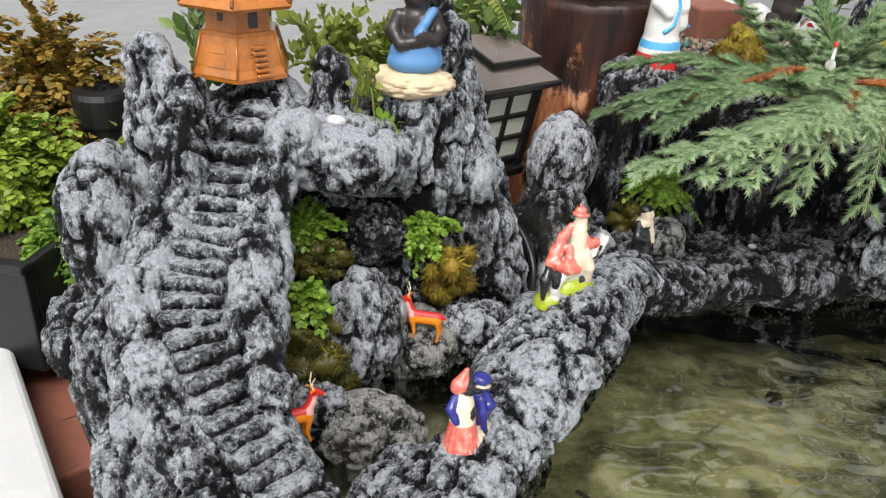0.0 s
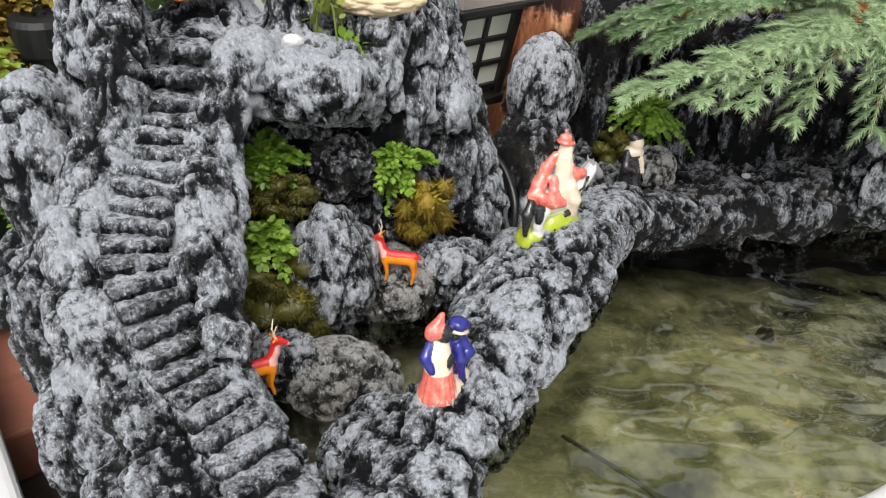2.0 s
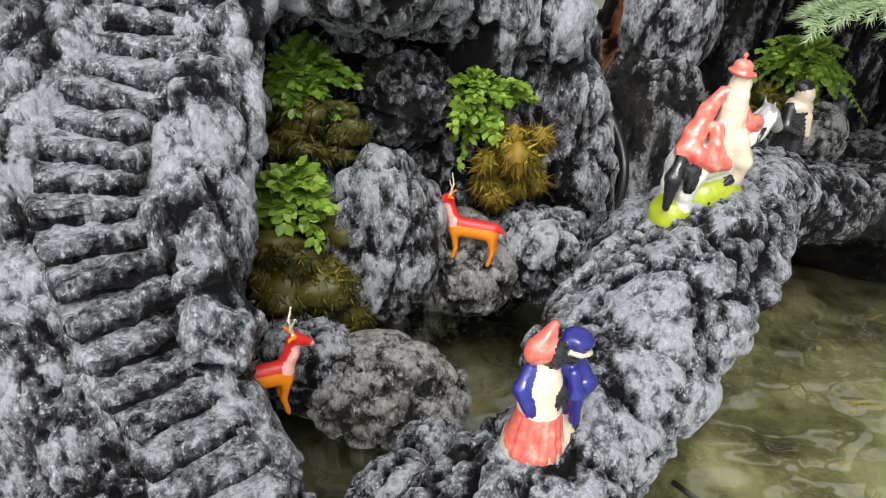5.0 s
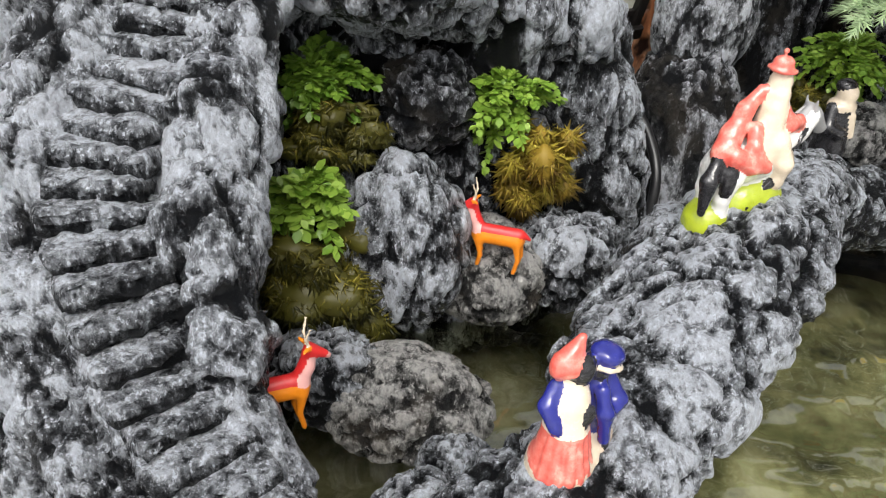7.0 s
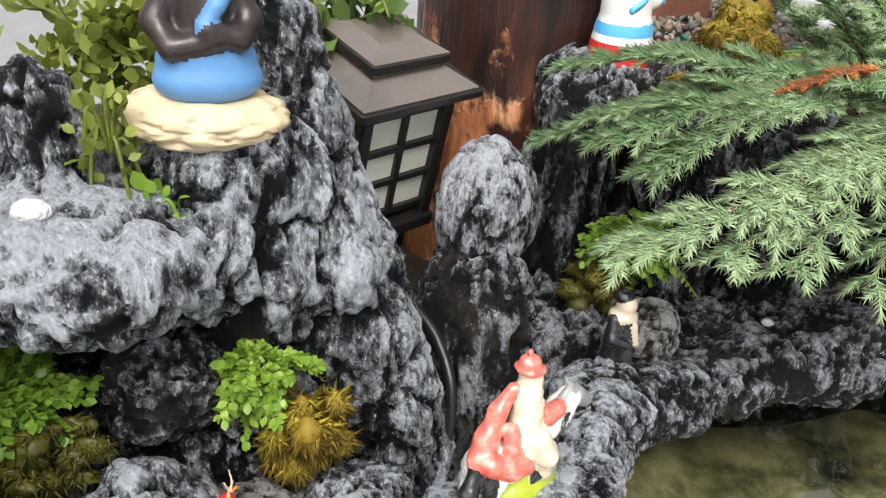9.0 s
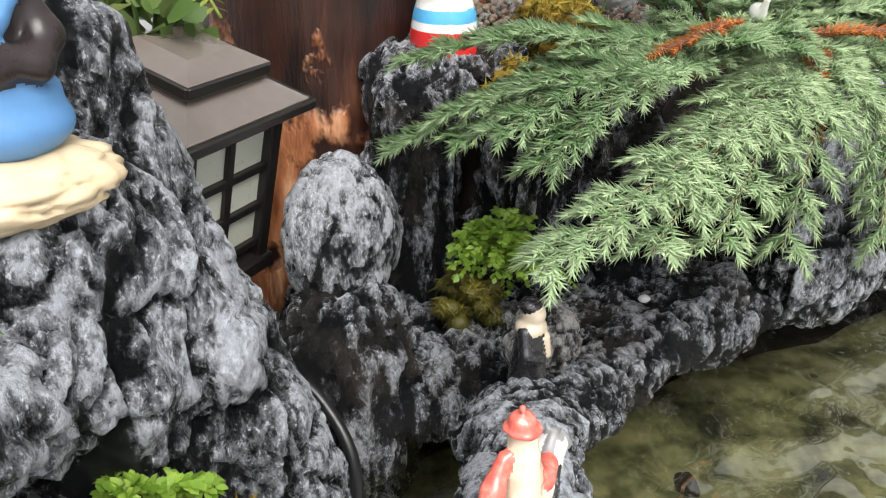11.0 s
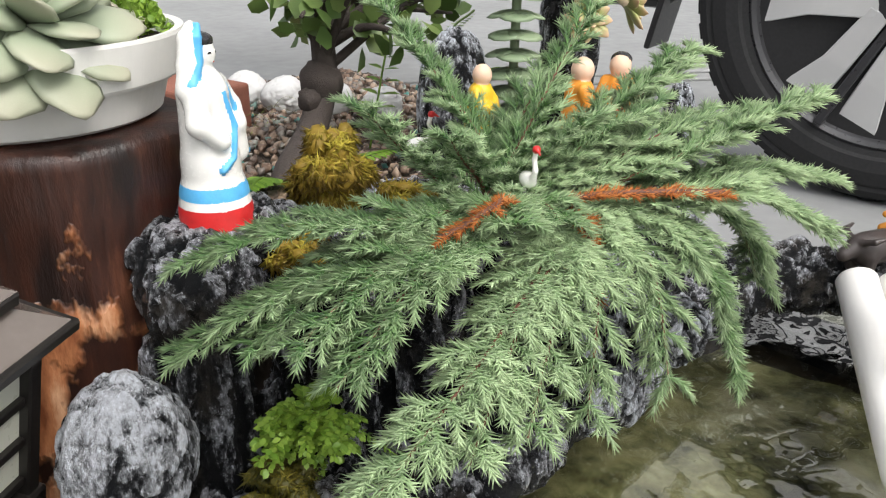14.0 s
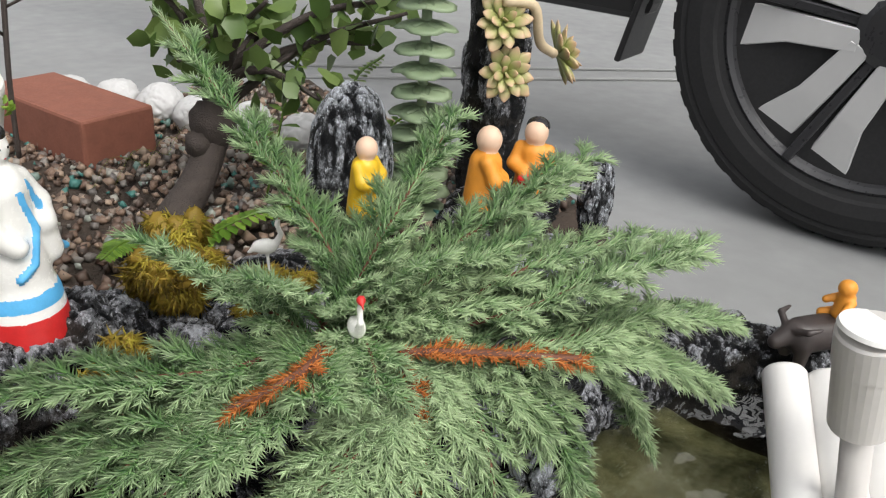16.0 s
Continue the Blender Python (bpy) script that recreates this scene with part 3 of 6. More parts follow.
# core under the stairs
c.rod((-0.19, 0.70, 0.46), (-0.185, 0.70, 0.70), 0.095, 0.075)
c.rod((-0.20, 0.61, 0.46), (-0.185, 0.635, 0.665), 0.085, 0.055)
c.rod((-0.19, 0.53, 0.44), (-0.18, 0.555, 0.62), 0.075, 0.045)
c.rod((-0.15, 0.46, 0.44), (-0.155, 0.495, 0.580), 0.065, 0.042)
c.rod((-0.10, 0.41, 0.44), (-0.115, 0.45, 0.530), 0.060, 0.040)
c.rod((-0.05, 0.36, 0.44), (-0.065, 0.40, 0.500), 0.055, 0.040)
c.chain([tuple(p - [0, -0.014, 0.040]) for p in STAIR[::6]], 0.032)
# left flank: lobes and the pointed peak
c.ball((-0.285, 0.635, 0.665), (0.040, 0.05, 0.085))
c.ball((-0.318, 0.645, 0.545), (0.048, 0.05, 0.060))
c.ball((-0.255, 0.560, 0.560), (0.045, 0.045, 0.090))
c.ball((-0.225, 0.490, 0.510), (0.045, 0.045, 0.075))
c.ball((-0.165, 0.425, 0.500), (0.050, 0.045, 0.055))
c.rod((-0.218, 0.69, 0.70), (-0.244, 0.675, 0.812), 0.058, 0.024)
c.rod((-0.235, 0.67, 0.76), (-0.222, 0.66, 0.79), 0.034, 0.022)
c.chain([(-0.205, 0.640, 0.800), (-0.203, 0.597, 0.748), (-0.212, 0.570, 0.700), (-0.218, 0.530, 0.668), (-0.205, 0.492, 0.620), (-0.175, 0.458, 0.575),
         (-0.148, 0.424, 0.545), (-0.105, 0.378, 0.520)], [0.018, 0.022, 0.026, 0.026, 0.026, 0.024, 0.022, 0.02])
# right flank of the stairs
c.chain([(-0.118, 0.630, 0.765), (-0.136, 0.590, 0.722), (-0.133, 0.556, 0.690), (-0.128, 0.518, 0.655), (-0.116, 0.485, 0.612), (-0.096, 0.460, 0.570),
         (-0.064, 0.425, 0.545), (-0.025, 0.392, 0.532)], [0.022, 0.020, 0.022, 0.022, 0.017, 0.012, 0.012, 0.012])
c.ball((-0.133, 0.535, 0.672), (0.014, 0.016, 0.020))
# seat of the pagoda and the hump beside it
c.rod((-0.158, 0.715, 0.68), (-0.158, 0.705, 0.752), 0.065, 0.047)
c.rod((-0.090, 0.715, 0.70), (-0.090, 0.700, 0.808), 0.040, 0.018)
# brow over the hollow
c.ball((-0.072, 0.662, 0.738), (0.054, 0.050, 0.034))
c.rod((-0.12, 0.66, 0.74), (-0.03, 0.70, 0.725), 0.034, 0.034)
c.rod((-0.03, 0.715, 0.73), (0.01, 0.735, 0.70), 0.032, 0.036)
# pillar that carries the dark seated figure, and its long ridge
c.rod((0.0, 0.765, 0.46), (-0.008, 0.742, 0.752), 0.060, 0.046)
c.ball((-0.018, 0.735, 0.768), (0.050, 0.040, 0.020))
c.chain([(-0.004, 0.805, 0.870), (0.014, 0.780, 0.824), (0.030, 0.780, 0.770), (0.042, 0.788, 0.718), (0.062, 0.795, 0.674), (0.072, 0.79, 0.62)],
        [0.010, 0.014, 0.017, 0.021, 0.023, 0.026])
c.chain([(0.030, 0.735, 0.745), (0.046, 0.745, 0.690), (0.060, 0.765, 0.630), (0.080, 0.775, 0.560), (0.10, 0.78, 0.50)], [0.02, 0.026, 0.03, 0.034, 0.034])
# wall at the back of the hollow
c.ball((-0.070, 0.760, 0.58), (0.085, 0.055, 0.125))
c.ball((-0.115, 0.680, 0.56), (0.040, 0.05, 0.09))
c.rod((-0.06, 0.70, 0.48), (-0.05, 0.72, 0.60), 0.05, 0.035)
# last four spots darken the pagoda seat, hollow, left lobe and below the slab
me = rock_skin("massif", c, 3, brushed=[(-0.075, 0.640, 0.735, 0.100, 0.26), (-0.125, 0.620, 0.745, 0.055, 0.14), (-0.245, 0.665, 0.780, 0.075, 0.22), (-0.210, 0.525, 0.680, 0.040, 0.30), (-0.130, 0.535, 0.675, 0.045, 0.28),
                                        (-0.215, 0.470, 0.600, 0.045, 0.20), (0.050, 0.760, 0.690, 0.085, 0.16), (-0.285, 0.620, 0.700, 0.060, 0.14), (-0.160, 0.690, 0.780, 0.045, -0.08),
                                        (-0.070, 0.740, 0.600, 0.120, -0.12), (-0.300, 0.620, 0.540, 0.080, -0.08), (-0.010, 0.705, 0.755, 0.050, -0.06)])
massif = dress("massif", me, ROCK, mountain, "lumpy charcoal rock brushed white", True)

# stair treads, each a worn slab
for i in range(1, 25):
    u = i / 25 * (len(STAIR) - 1)
    k = min(int(u), len(STAIR) - 2)
    p = STAIR[k] + (STAIR[k + 1] - STAIR[k]) * (u - k)
    d = STAIR[k + 1] - STAIR[k]
    face = math.degrees(math.atan2(d[0], -d[1]))
    bm = bmesh.new()
    bmesh.ops.create_cube(bm, size=1)
    bmesh.ops.subdivide_edges(bm, edges=bm.edges[:], cuts=7, use_grid_fill=True)
    wide = 0.045 + 0.012 * noise.noise((i * 1.7, 0, 0))
    for v in bm.verts:
        q = v.co
        r = max(abs(q.x), abs(q.y), abs(q.z)) / max(q.length, 1e-6)
        q *= 0.35 * r + 0.65
        n = noise.noise(Vector((q.x * 5 + i * 3.1, q.y * 4, q.z * 4))) + 0.8 * noise.noise(Vector((q.x * 13 + i * 5.1, q.y * 9, q.z * 9)))
        q.x, q.y, q.z = q.x * wide * 1.2, q.y * 0.024 + 0.0036 * n, q.z * 0.013 + 0.0026 * n
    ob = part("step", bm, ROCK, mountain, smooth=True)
    # tread colour goes pale on top, its shadow line darkened in below
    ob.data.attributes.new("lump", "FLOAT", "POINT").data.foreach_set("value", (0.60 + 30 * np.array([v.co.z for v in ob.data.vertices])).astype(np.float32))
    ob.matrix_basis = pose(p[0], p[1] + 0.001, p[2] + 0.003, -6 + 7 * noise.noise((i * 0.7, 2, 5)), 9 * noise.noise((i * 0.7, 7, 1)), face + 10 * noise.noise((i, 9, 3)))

# loose boulders in the hollow
boulder("boulder", (-0.058, 0.640, 0.565), (0.044, 0.044, 0.064), 11, "rounded wet boulder with a white streak in the hollow", lump=0.3)
boulder("boulder", (-0.045, 0.562, 0.508), (0.056, 0.036, 0.034), 12, "flat grey boulder beside the little deer", STONE, lump=0.3)
boulder("boulder", (0.004, 0.678, 0.530), (0.050, 0.044, 0.036), 13, "brown grey boulder under a toy deer", STONE, lump=0.25)
boulder("boulder", (0.056, 0.690, 0.540), (0.040, 0.036, 0.042), 14, "knobbly grey boulder by the channel", lump=0.35)
boulder("boulder", (-0.048, 0.690, 0.652), (0.040, 0.03, 0.034), 15, "dark slanting spout stone under the brow", ROCK_DARK, lump=0.35, turn=30)
boulder("boulder", (-0.090, 0.565, 0.522), (0.035, 0.03, 0.034), 16, "small dark boulder below the moss", lump=0.3)
boulder("boulder", (-0.006, 0.508, 0.506), (0.026, 0.024, 0.030), 17, "speckled black and white boulder in the channel", lump=0.4)
boulder("boulder", (-0.022, 0.470, 0.512), (0.030, 0.028, 0.032), 18, "small grey boulder at the stair foot", lump=0.35)
boulder("boulder", (0.012, 0.728, 0.600), (0.040, 0.032, 0.045), 19, "dark boulder behind the golden moss", ROCK_DARK, lump=0.3)

# the rim round the pond
rim = thing("pond_rim", "cracked grey rock rim round the pond", "rock rim")
c = Clay((-0.08, 0.30, 0.44), (0.34, 0.86, 0.69), 0.0032)
c.chain([(-0.03, 0.345, 0.525), (0.025, 0.405, 0.538), (0.042, 0.450, 0.560), (0.085, 0.520, 0.578), (0.122, 0.562, 0.598), (0.148, 0.610, 0.606),
         (0.175, 0.665, 0.596), (0.225, 0.745, 0.566), (0.30, 0.79, 0.543)], [0.036, 0.034, 0.030, 0.030, 0.034, 0.034, 0.032, 0.034, 0.03], 0.02)
c.chain([(0.00, 0.40, 0.53), (0.0, 0.445, 0.535), (0.03, 0.475, 0.553)], [0.03, 0.028, 0.022], 0.02)
c.rod((0.10, 0.59, 0.58), (0.13, 0.625, 0.60), 0.026, 0.026)
c.chain([(0.055, 0.53, 0.575), (0.095, 0.585, 0.592), (0.125, 0.635, 0.600)], 0.024, 0.02)
c.chain([(0.062, 0.470, 0.550), (0.100, 0.522, 0.577), (0.148, 0.590, 0.604), (0.176, 0.628, 0.605)], [0.020, 0.023, 0.024, 0.024], 0.02)
c.ball((0.145, 0.612, 0.622), (0.036, 0.030, 0.014))
c.chain([(0.03, 0.41, 0.46), (0.05, 0.47, 0.47), (0.10, 0.56, 0.47), (0.15, 0.66, 0.47), (0.22, 0.76, 0.48)], 0.024)
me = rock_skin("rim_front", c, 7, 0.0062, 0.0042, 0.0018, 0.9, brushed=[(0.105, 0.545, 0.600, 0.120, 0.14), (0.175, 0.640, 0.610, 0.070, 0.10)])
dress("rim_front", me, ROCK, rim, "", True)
c = Clay((0.24, 0.66, 0.44), (1.12, 0.98, 0.67), 0.0045)
c.chain([(0.28, 0.79, 0.545), (0.36, 0.815, 0.545), (0.45, 0.838, 0.545), (0.58, 0.845, 0.555), (0.72, 0.86, 0.560), (0.85, 0.862, 0.562),
         (0.95, 0.815, 0.562), (1.0, 0.73, 0.56), (1.02, 0.66, 0.56)], [0.03, 0.03, 0.032, 0.034, 0.036, 0.04, 0.04, 0.038, 0.038], 0.02)
c.chain([(0.30, 0.85, 0.52), (0.5, 0.89, 0.53), (0.75, 0.90, 0.54)], 0.045, 0.02)
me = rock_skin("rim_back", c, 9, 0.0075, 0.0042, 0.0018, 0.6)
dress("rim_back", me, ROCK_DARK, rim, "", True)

# cliff under the juniper, with the ledge for the white figure
cliff = thing("cliff_rock", "dark dripping rock wall with white streaks", "rockery")
c = Clay((0.06, 0.80, 0.42), (0.74, 1.10, 0.80), 0.0042)
c.rod((0.16, 0.90, 0.46), (0.155, 0.88, 0.585), 0.062, 0.046)
c.rod((0.25, 0.97, 0.46), (0.245, 0.965, 0.715), 0.05, 0.034)
c.rod((0.33, 0.95, 0.46), (0.33, 0.925, 0.690), 0.055, 0.040)
c.rod((0.42, 0.95, 0.46), (0.42, 0.915, 0.690), 0.06, 0.042)
c.rod((0.52, 0.96, 0.46), (0.52, 0.92, 0.670), 0.06, 0.045)
c.rod((0.62, 0.97, 0.46), (0.62, 0.94, 0.650), 0.06, 0.05)
c.ball((0.29, 1.0, 0.735), (0.075, 0.055, 0.03))
c.ball((0.45, 0.98, 0.70), (0.20, 0.075, 0.035))
c.ball((0.27, 0.88, 0.535), (0.12, 0.07, 0.045))
c.ball((0.46, 0.88, 0.53), (0.2, 0.06, 0.04))
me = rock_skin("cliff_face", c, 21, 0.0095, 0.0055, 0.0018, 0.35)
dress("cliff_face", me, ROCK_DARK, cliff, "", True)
boulder("standing_stone", (0.163, 0.900, 0.652), (0.044, 0.036, 0.064), 31, "tall white streaked stone standing by the lantern", ROCK_PALE, lump=0.17, category="stone")

for k, (x, y, z, r) in enumerate(((-0.081, 0.648, 0.776, 0.0065), (-0.108, 0.632, 0.777, 0.004), (-0.225, 0.505, 0.640, 0.006), (0.40, 0.845, 0.575, 0.004))):
    boulder("pebble", (x, y, z), (r * 1.5, r, r * 0.8), 130 + k, "small white pebble lying on the rock", WHITEWASH, 0.2, category="pebble")


# ---- beds round the rock ----
def bed(name, x0, x1, y0, y1, height, label, seed):
    """A mound of soil, closed down to the ground round its edge."""
    bm = bmesh.new()
    nx, ny = max(8, int((x1 - x0) / 0.012)), max(8, int((y1 - y0) / 0.012))
    grid = []
    for j in range(ny + 1):
        row = []
        for i in range(nx + 1):
            x, y = x0 + (x1 - x0) * i / nx, y0 + (y1 - y0) * j / ny
            edge = min(i, nx - i, j, ny - j)
            z = height(x, y) + 0.012 * noise.noise((x * 9, y * 9, seed)) + 0.006 * noise.noise((x * 40, y * 40, seed))
            row.append(bm.verts.new((x, y, GROUND - 0.06 if edge == 0 else z - (0.02 if edge == 1 else 0))))
        grid.append(row)
    for j in range(ny):
        for i in range(nx):
            bm.faces.new((grid[j][i], grid[j][i + 1], grid[j + 1][i + 1], grid[j + 1][i]))
    return tagged(part(name, bm, SOIL, smooth=True), label, "soil", kind="structure")


bed("soil_bed", 0.06, 0.90, 0.95, 1.64, lambda x, y: 0.70 - 0.17 * min(1, max(0, (0.33 - x) / 0.05)) + 0.03 * math.exp(-((x - 0.62) ** 2 + (y - 1.0) ** 2) / 0.02), "dark damp garden soil strewn with small gravel", 2.0)
bed("soil_bed_side", -0.30, 0.07, 0.80, 1.25, lambda x, y: 0.62, "dark soil behind the tall rock", 3.0)
bm = block(1.75, 1.9, 0.05, pose(0.24, 0.68, 0.335))
tagged(part("soil_base", bm, SOIL), "dark soil under the pond basin", "soil", kind="structure")

# gravel on the bed: more than anyone would count
rng = np.random.default_rng(5)
gv = np.array([(1, 0, 0), (-1, 0.1, 0), (0.1, 1, 0), (0, -1, 0.1), (0, 0, 0.7), (0, 0.1, -0.7)], float)
gf = np.array([(0, 2, 4), (2, 1, 4), (1, 3, 4), (3, 0, 4), (2, 0, 5), (1, 2, 5), (3, 1, 5), (0, 3, 5)])
n = 3800
at = np.stack([rng.uniform(0.30, 0.86, n), rng.uniform(0.98, 1.60, n), np.full(n, 0.706)], 1)
at[:, 2] += 0.03 * np.exp(-((at[:, 0] - 0.62) ** 2 + (at[:, 1] - 1.0) ** 2) / 0.02)
v, f, y = spread(gv, gf, at, frames_of(rand_dirs(rng, n), rng.uniform(0, 6.28, n)), rng.uniform(0.0025, 0.0085, n))
m, nt, b = nodes_of("mixed_gravel", 0.55)
g = nt.nodes.new("ShaderNodeNewGeometry")
nt.links.new(ramp(nt, g.outputs["Random Per Island"], [(0.0, (0.05, 0.035, 0.028)), (0.3, (0.16, 0.10, 0.07)), (0.55, (0.30, 0.22, 0.16)), (0.75, (0.10, 0.09, 0.085)), (0.9, (0.34, 0.31, 0.27)), (0.97, (0.05, 0.17, 0.15))]), b.inputs["Base Color"])
gravel = tagged(dress("gravel", raw_mesh("gravel", v, f), m), "small mixed brown and grey gravel on soil", "gravel", kind="stuff")


# ---- leaves ----
def clump(name, c, r, count, leaf, material, label, category="plant", seed=1, up=0.35, stems=14, droop=0.0, group=""):
    """A low plant: thin stems from one root, each carrying leaves in whorls."""
    rng = np.random.default_rng(seed)
    root = thing(name, label, category, group)
    root.location = c
    r = np.array(r)
    at, way, size = [], [], []
    for s in range(stems):
        d = rand_dirs(rng, 1, up)[0]
        end = d * r * rng.uniform(0.6, 1.05)
        knee = end * 0.5 + np.array([0, 0, 0.25 * r[2]])
        line = bend([np.zeros(3), knee, end - [0, 0, droop * r[2]]], 5)
        if s < 10:
            part("stem", tube(line, [leaf * 0.11] * (len(line) - 1) + [leaf * 0.05], 5), material, root, smooth=True)
        for k in range(max(3, count // stems)):
            u = rng.uniform(0.25, 1.0) * (len(line) - 1)
            i = min(int(u), len(line) - 2)
            p = line[i] + (line[i + 1] - line[i]) * (u - i)
            w = rand_dirs(rng, 1, 0.6)[0] + 0.5 * d
            at.append(p + rng.normal(0, leaf * 0.25, 3))
            way.append(w)
            size.append(leaf * rng.uniform(0.55, 1.15))
    v, f, y = spread(LEAF_V, LEAF_F, np.array(at), frames_of(np.array(way), rng.uniform(0, 6.28, len(at))), size)
    dress("foliage", raw_mesh(name, v, f), material, root, "", True)
    return root


def lacy_plant(name, c, r, sprigs, leaflet, material, label, category="plant", seed=1):
    """A low plant of many fine sprigs, each with paired leaflets that end in a lobed fan."""
    rng = np.random.default_rng(seed)
    root = thing(name, label, category)
    root.location = c
    r = np.array(r)
    at, way, size = [], [], []
    for s in range(sprigs):
        d = rand_dirs(rng, 1, 0.35)[0]
        end = d * r * rng.uniform(0.55, 1.08)
        line = np.array(bend([end * 0.12, end * 0.6 + [0, 0, 0.16 * r[2]], end - [0, 0, 0.12 * r[2]]], 5))
        if s < 14:
            part("stem", tube(line, [leaflet * 0.12] * (len(line) - 1) + [leaflet * 0.05], 5), material, root, smooth=True)
        for k in range(3, len(line)):
            t = line[k] - line[k - 1]
            t = t / max(np.linalg.norm(t), 1e-9)
            flat = np.cross(t, [0, 0, 1.0])
            flat /= max(np.linalg.norm(flat), 0.15)
            fan = (-0.95, -0.45, 0.0, 0.45, 0.95) if k == len(line) - 1 else (-1.0, -0.6, 0.6, 1.0)
            for a in fan:
                at.append(line[k] + rng.normal(0, leaflet * 0.10, 3))
                way.append(t * math.cos(a * 1.2) + flat * math.sin(a * 1.2) + rng.normal(0, 0.12, 3) + [0, 0, 0.08])
                size.append(leaflet * rng.uniform(0.7, 1.15))
    v, f, y = spread(LEAF_V * [0.95, 0.8, 1], LEAF_F, np.array(at), frames_of(np.array(way), rng.normal(0, 0.35, len(at))), size)
    dress("foliage", raw_mesh(name, v, f), material, root, "", True)
    return root


def moss_mound(name, c, r, blades, length, material, label, seed=1, core=None):
    """Moss hanging over a stone: several uneven tufts, bristling with fine blades."""
    rng = np.random.default_rng(seed)
    root = thing(name, label, "moss")
    blades = int(blades * 1.7)
    root.location = c
    r = np.array(r)
    tufts = 30
    at, way, young = [], [], []
    for k in range(tufts):
        o = rand_dirs(rng, 1)[0] * r * rng.uniform(0.30, 1.0)
        q = r * rng.uniform(0.22, 0.46, 3) * [1, 1, 0.85]
        boulder("tuft", o, q * 0.86, seed + k, "", core or material, 0.7, parent=root)
        n = blades // tufts
        d = rand_dirs(rng, n, 0.1)
        at.append(o + d * q * (0.72 + 0.4 * value_noise(d * 2.7 + seed + k, seed))[:, None])
        way.append(d * 0.6 + rng.normal(0, 0.55, d.shape) - [0, 0, 0.8])
        young.append(np.clip(rng.uniform(-0.2, 0.7) + 0.5 * d[:, 2] + rng.normal(0, 0.15, n), 0, 1))
    at, way = np.concatenate(at), np.concatenate(way)
    v, f, y = spread(NEEDLE_V * [1.3, 1.3, 1], NEEDLE_F, at, frames_of(way, rng.uniform(0, 6.28, len(at))), length * rng.uniform(0.5, 1.9, len(at)), np.concatenate(young))
    tagged(dress("moss_nap", raw_mesh(name, v, f, [("young", y)]), material, root), kind="stuff")
    return root


def frond(name, points, leaflet, pairs, material, label, category="fern", seed=1):
    """A fern frond: a bent rib with leaflets in pairs."""
    rng = np.random.default_rng(seed)
    root = thing(name, label, category)
    line = bend(points, 8)
    part("rib", tube(line, [leaflet * 0.05] * len(line), 5), material, root, smooth=True)
    at, way, size = [], [], []
    for k in range(pairs):
        u = (0.12 + 0.86 * k / pairs) * (len(line) - 1)
        i = min(int(u), len(line) - 2)
        p = line[i] + (line[i + 1] - line[i]) * (u - i)
        d = line[i + 1] - line[i]
        d = d / np.linalg.norm(d)
        side = np.cross(d, [0, 0, 1])
        side = side / max(np.linalg.norm(side), 1e-6)
        for s in (-1, 1):
            at.append(p)
            way.append(side * s + 0.35 * d + [0, 0, -0.15])
            size.append(leaflet * (1.05 - 0.75 * k / pairs) * rng.uniform(0.9, 1.1))
    v, f, y = spread(LEAF_V * [0.62, 0.6, 1], LEAF_F, np.array(at), frames_of(np.array(way), np.full(len(at), 0.0)), size)
    dress("leaf_spray", raw_mesh(name, v, f), material, root, "", True)
    return root


lacy_plant("pilea_plant", (-0.112, 0.652, 0.664), (0.036, 0.030, 0.032), 46, 0.0066, FERN_DARK, "small green leafy plant under the rock brow", seed=3)
lacy_plant("pilea_plant", (-0.110, 0.612, 0.606), (0.036, 0.028, 0.036), 34, 0.0086, FERN, "bright green leafy plant growing on moss", seed=4)
moss_mound("moss_cushion", (-0.098, 0.602, 0.565), (0.046, 0.032, 0.044), 7000, 0.0050, MOSS, "dark brown green moss hanging on the rock", 5)
moss_mound("moss_cushion", (-0.102, 0.645, 0.645), (0.030, 0.02, 0.024), 2200, 0.0045, MOSS, "brown moss between two leafy plants", 6)
lacy_plant("pilea_plant", (0.000, 0.694, 0.645), (0.038, 0.030, 0.034), 52, 0.0064, FERN, "green leafy plant growing beside golden moss", seed=7)
moss_mound("moss_cushion", (0.026, 0.702, 0.604), (0.026, 0.024, 0.033), 5500, 0.0055, MOSS_GOLD, "golden brown moss cushion on the rock", 8)
lacy_plant("fern_clump", (0.284, 0.880, 0.630), (0.043, 0.034, 0.030), 74, 0.0062, FERN, "bright green lacy plant at the cliff foot", seed=9)
frond("fern_frond", [(0.29, 0.89, 0.63), (0.315, 0.865, 0.620), (0.335, 0.845, 0.598)], 0.012, 12, FERN, "bright green drooping frond at the cliff foot", seed=2)
moss_mound("moss_cushion", (0.258, 0.878, 0.590), (0.026, 0.022, 0.022), 2200, 0.005, MOSS, "dark green moss under the lacy plant", 10)
boulder("boulder", (0.272, 0.800, 0.598), (0.028, 0.024, 0.026), 41, "brown crusted stone beside the little dark figure", STONE, 0.3)
boulder("flake", (0.014, 0.746, 0.672), (0.011, 0.006, 0.015), 42, "reddish brown stone flake among leaves", BEAK, 0.3, category="stone")
moss_mound("moss_cushion", (0.388, 0.985, 0.762), (0.036, 0.030, 0.042), 6500, 0.0055, MOSS_GOLD, "golden brown moss behind the white figure", 12)
moss_mound("moss_cushion", (0.325, 0.945, 0.735), (0.022, 0.02, 0.018), 1800, 0.006, MOSS_GOLD, "golden moss on the rock ledge", 13)
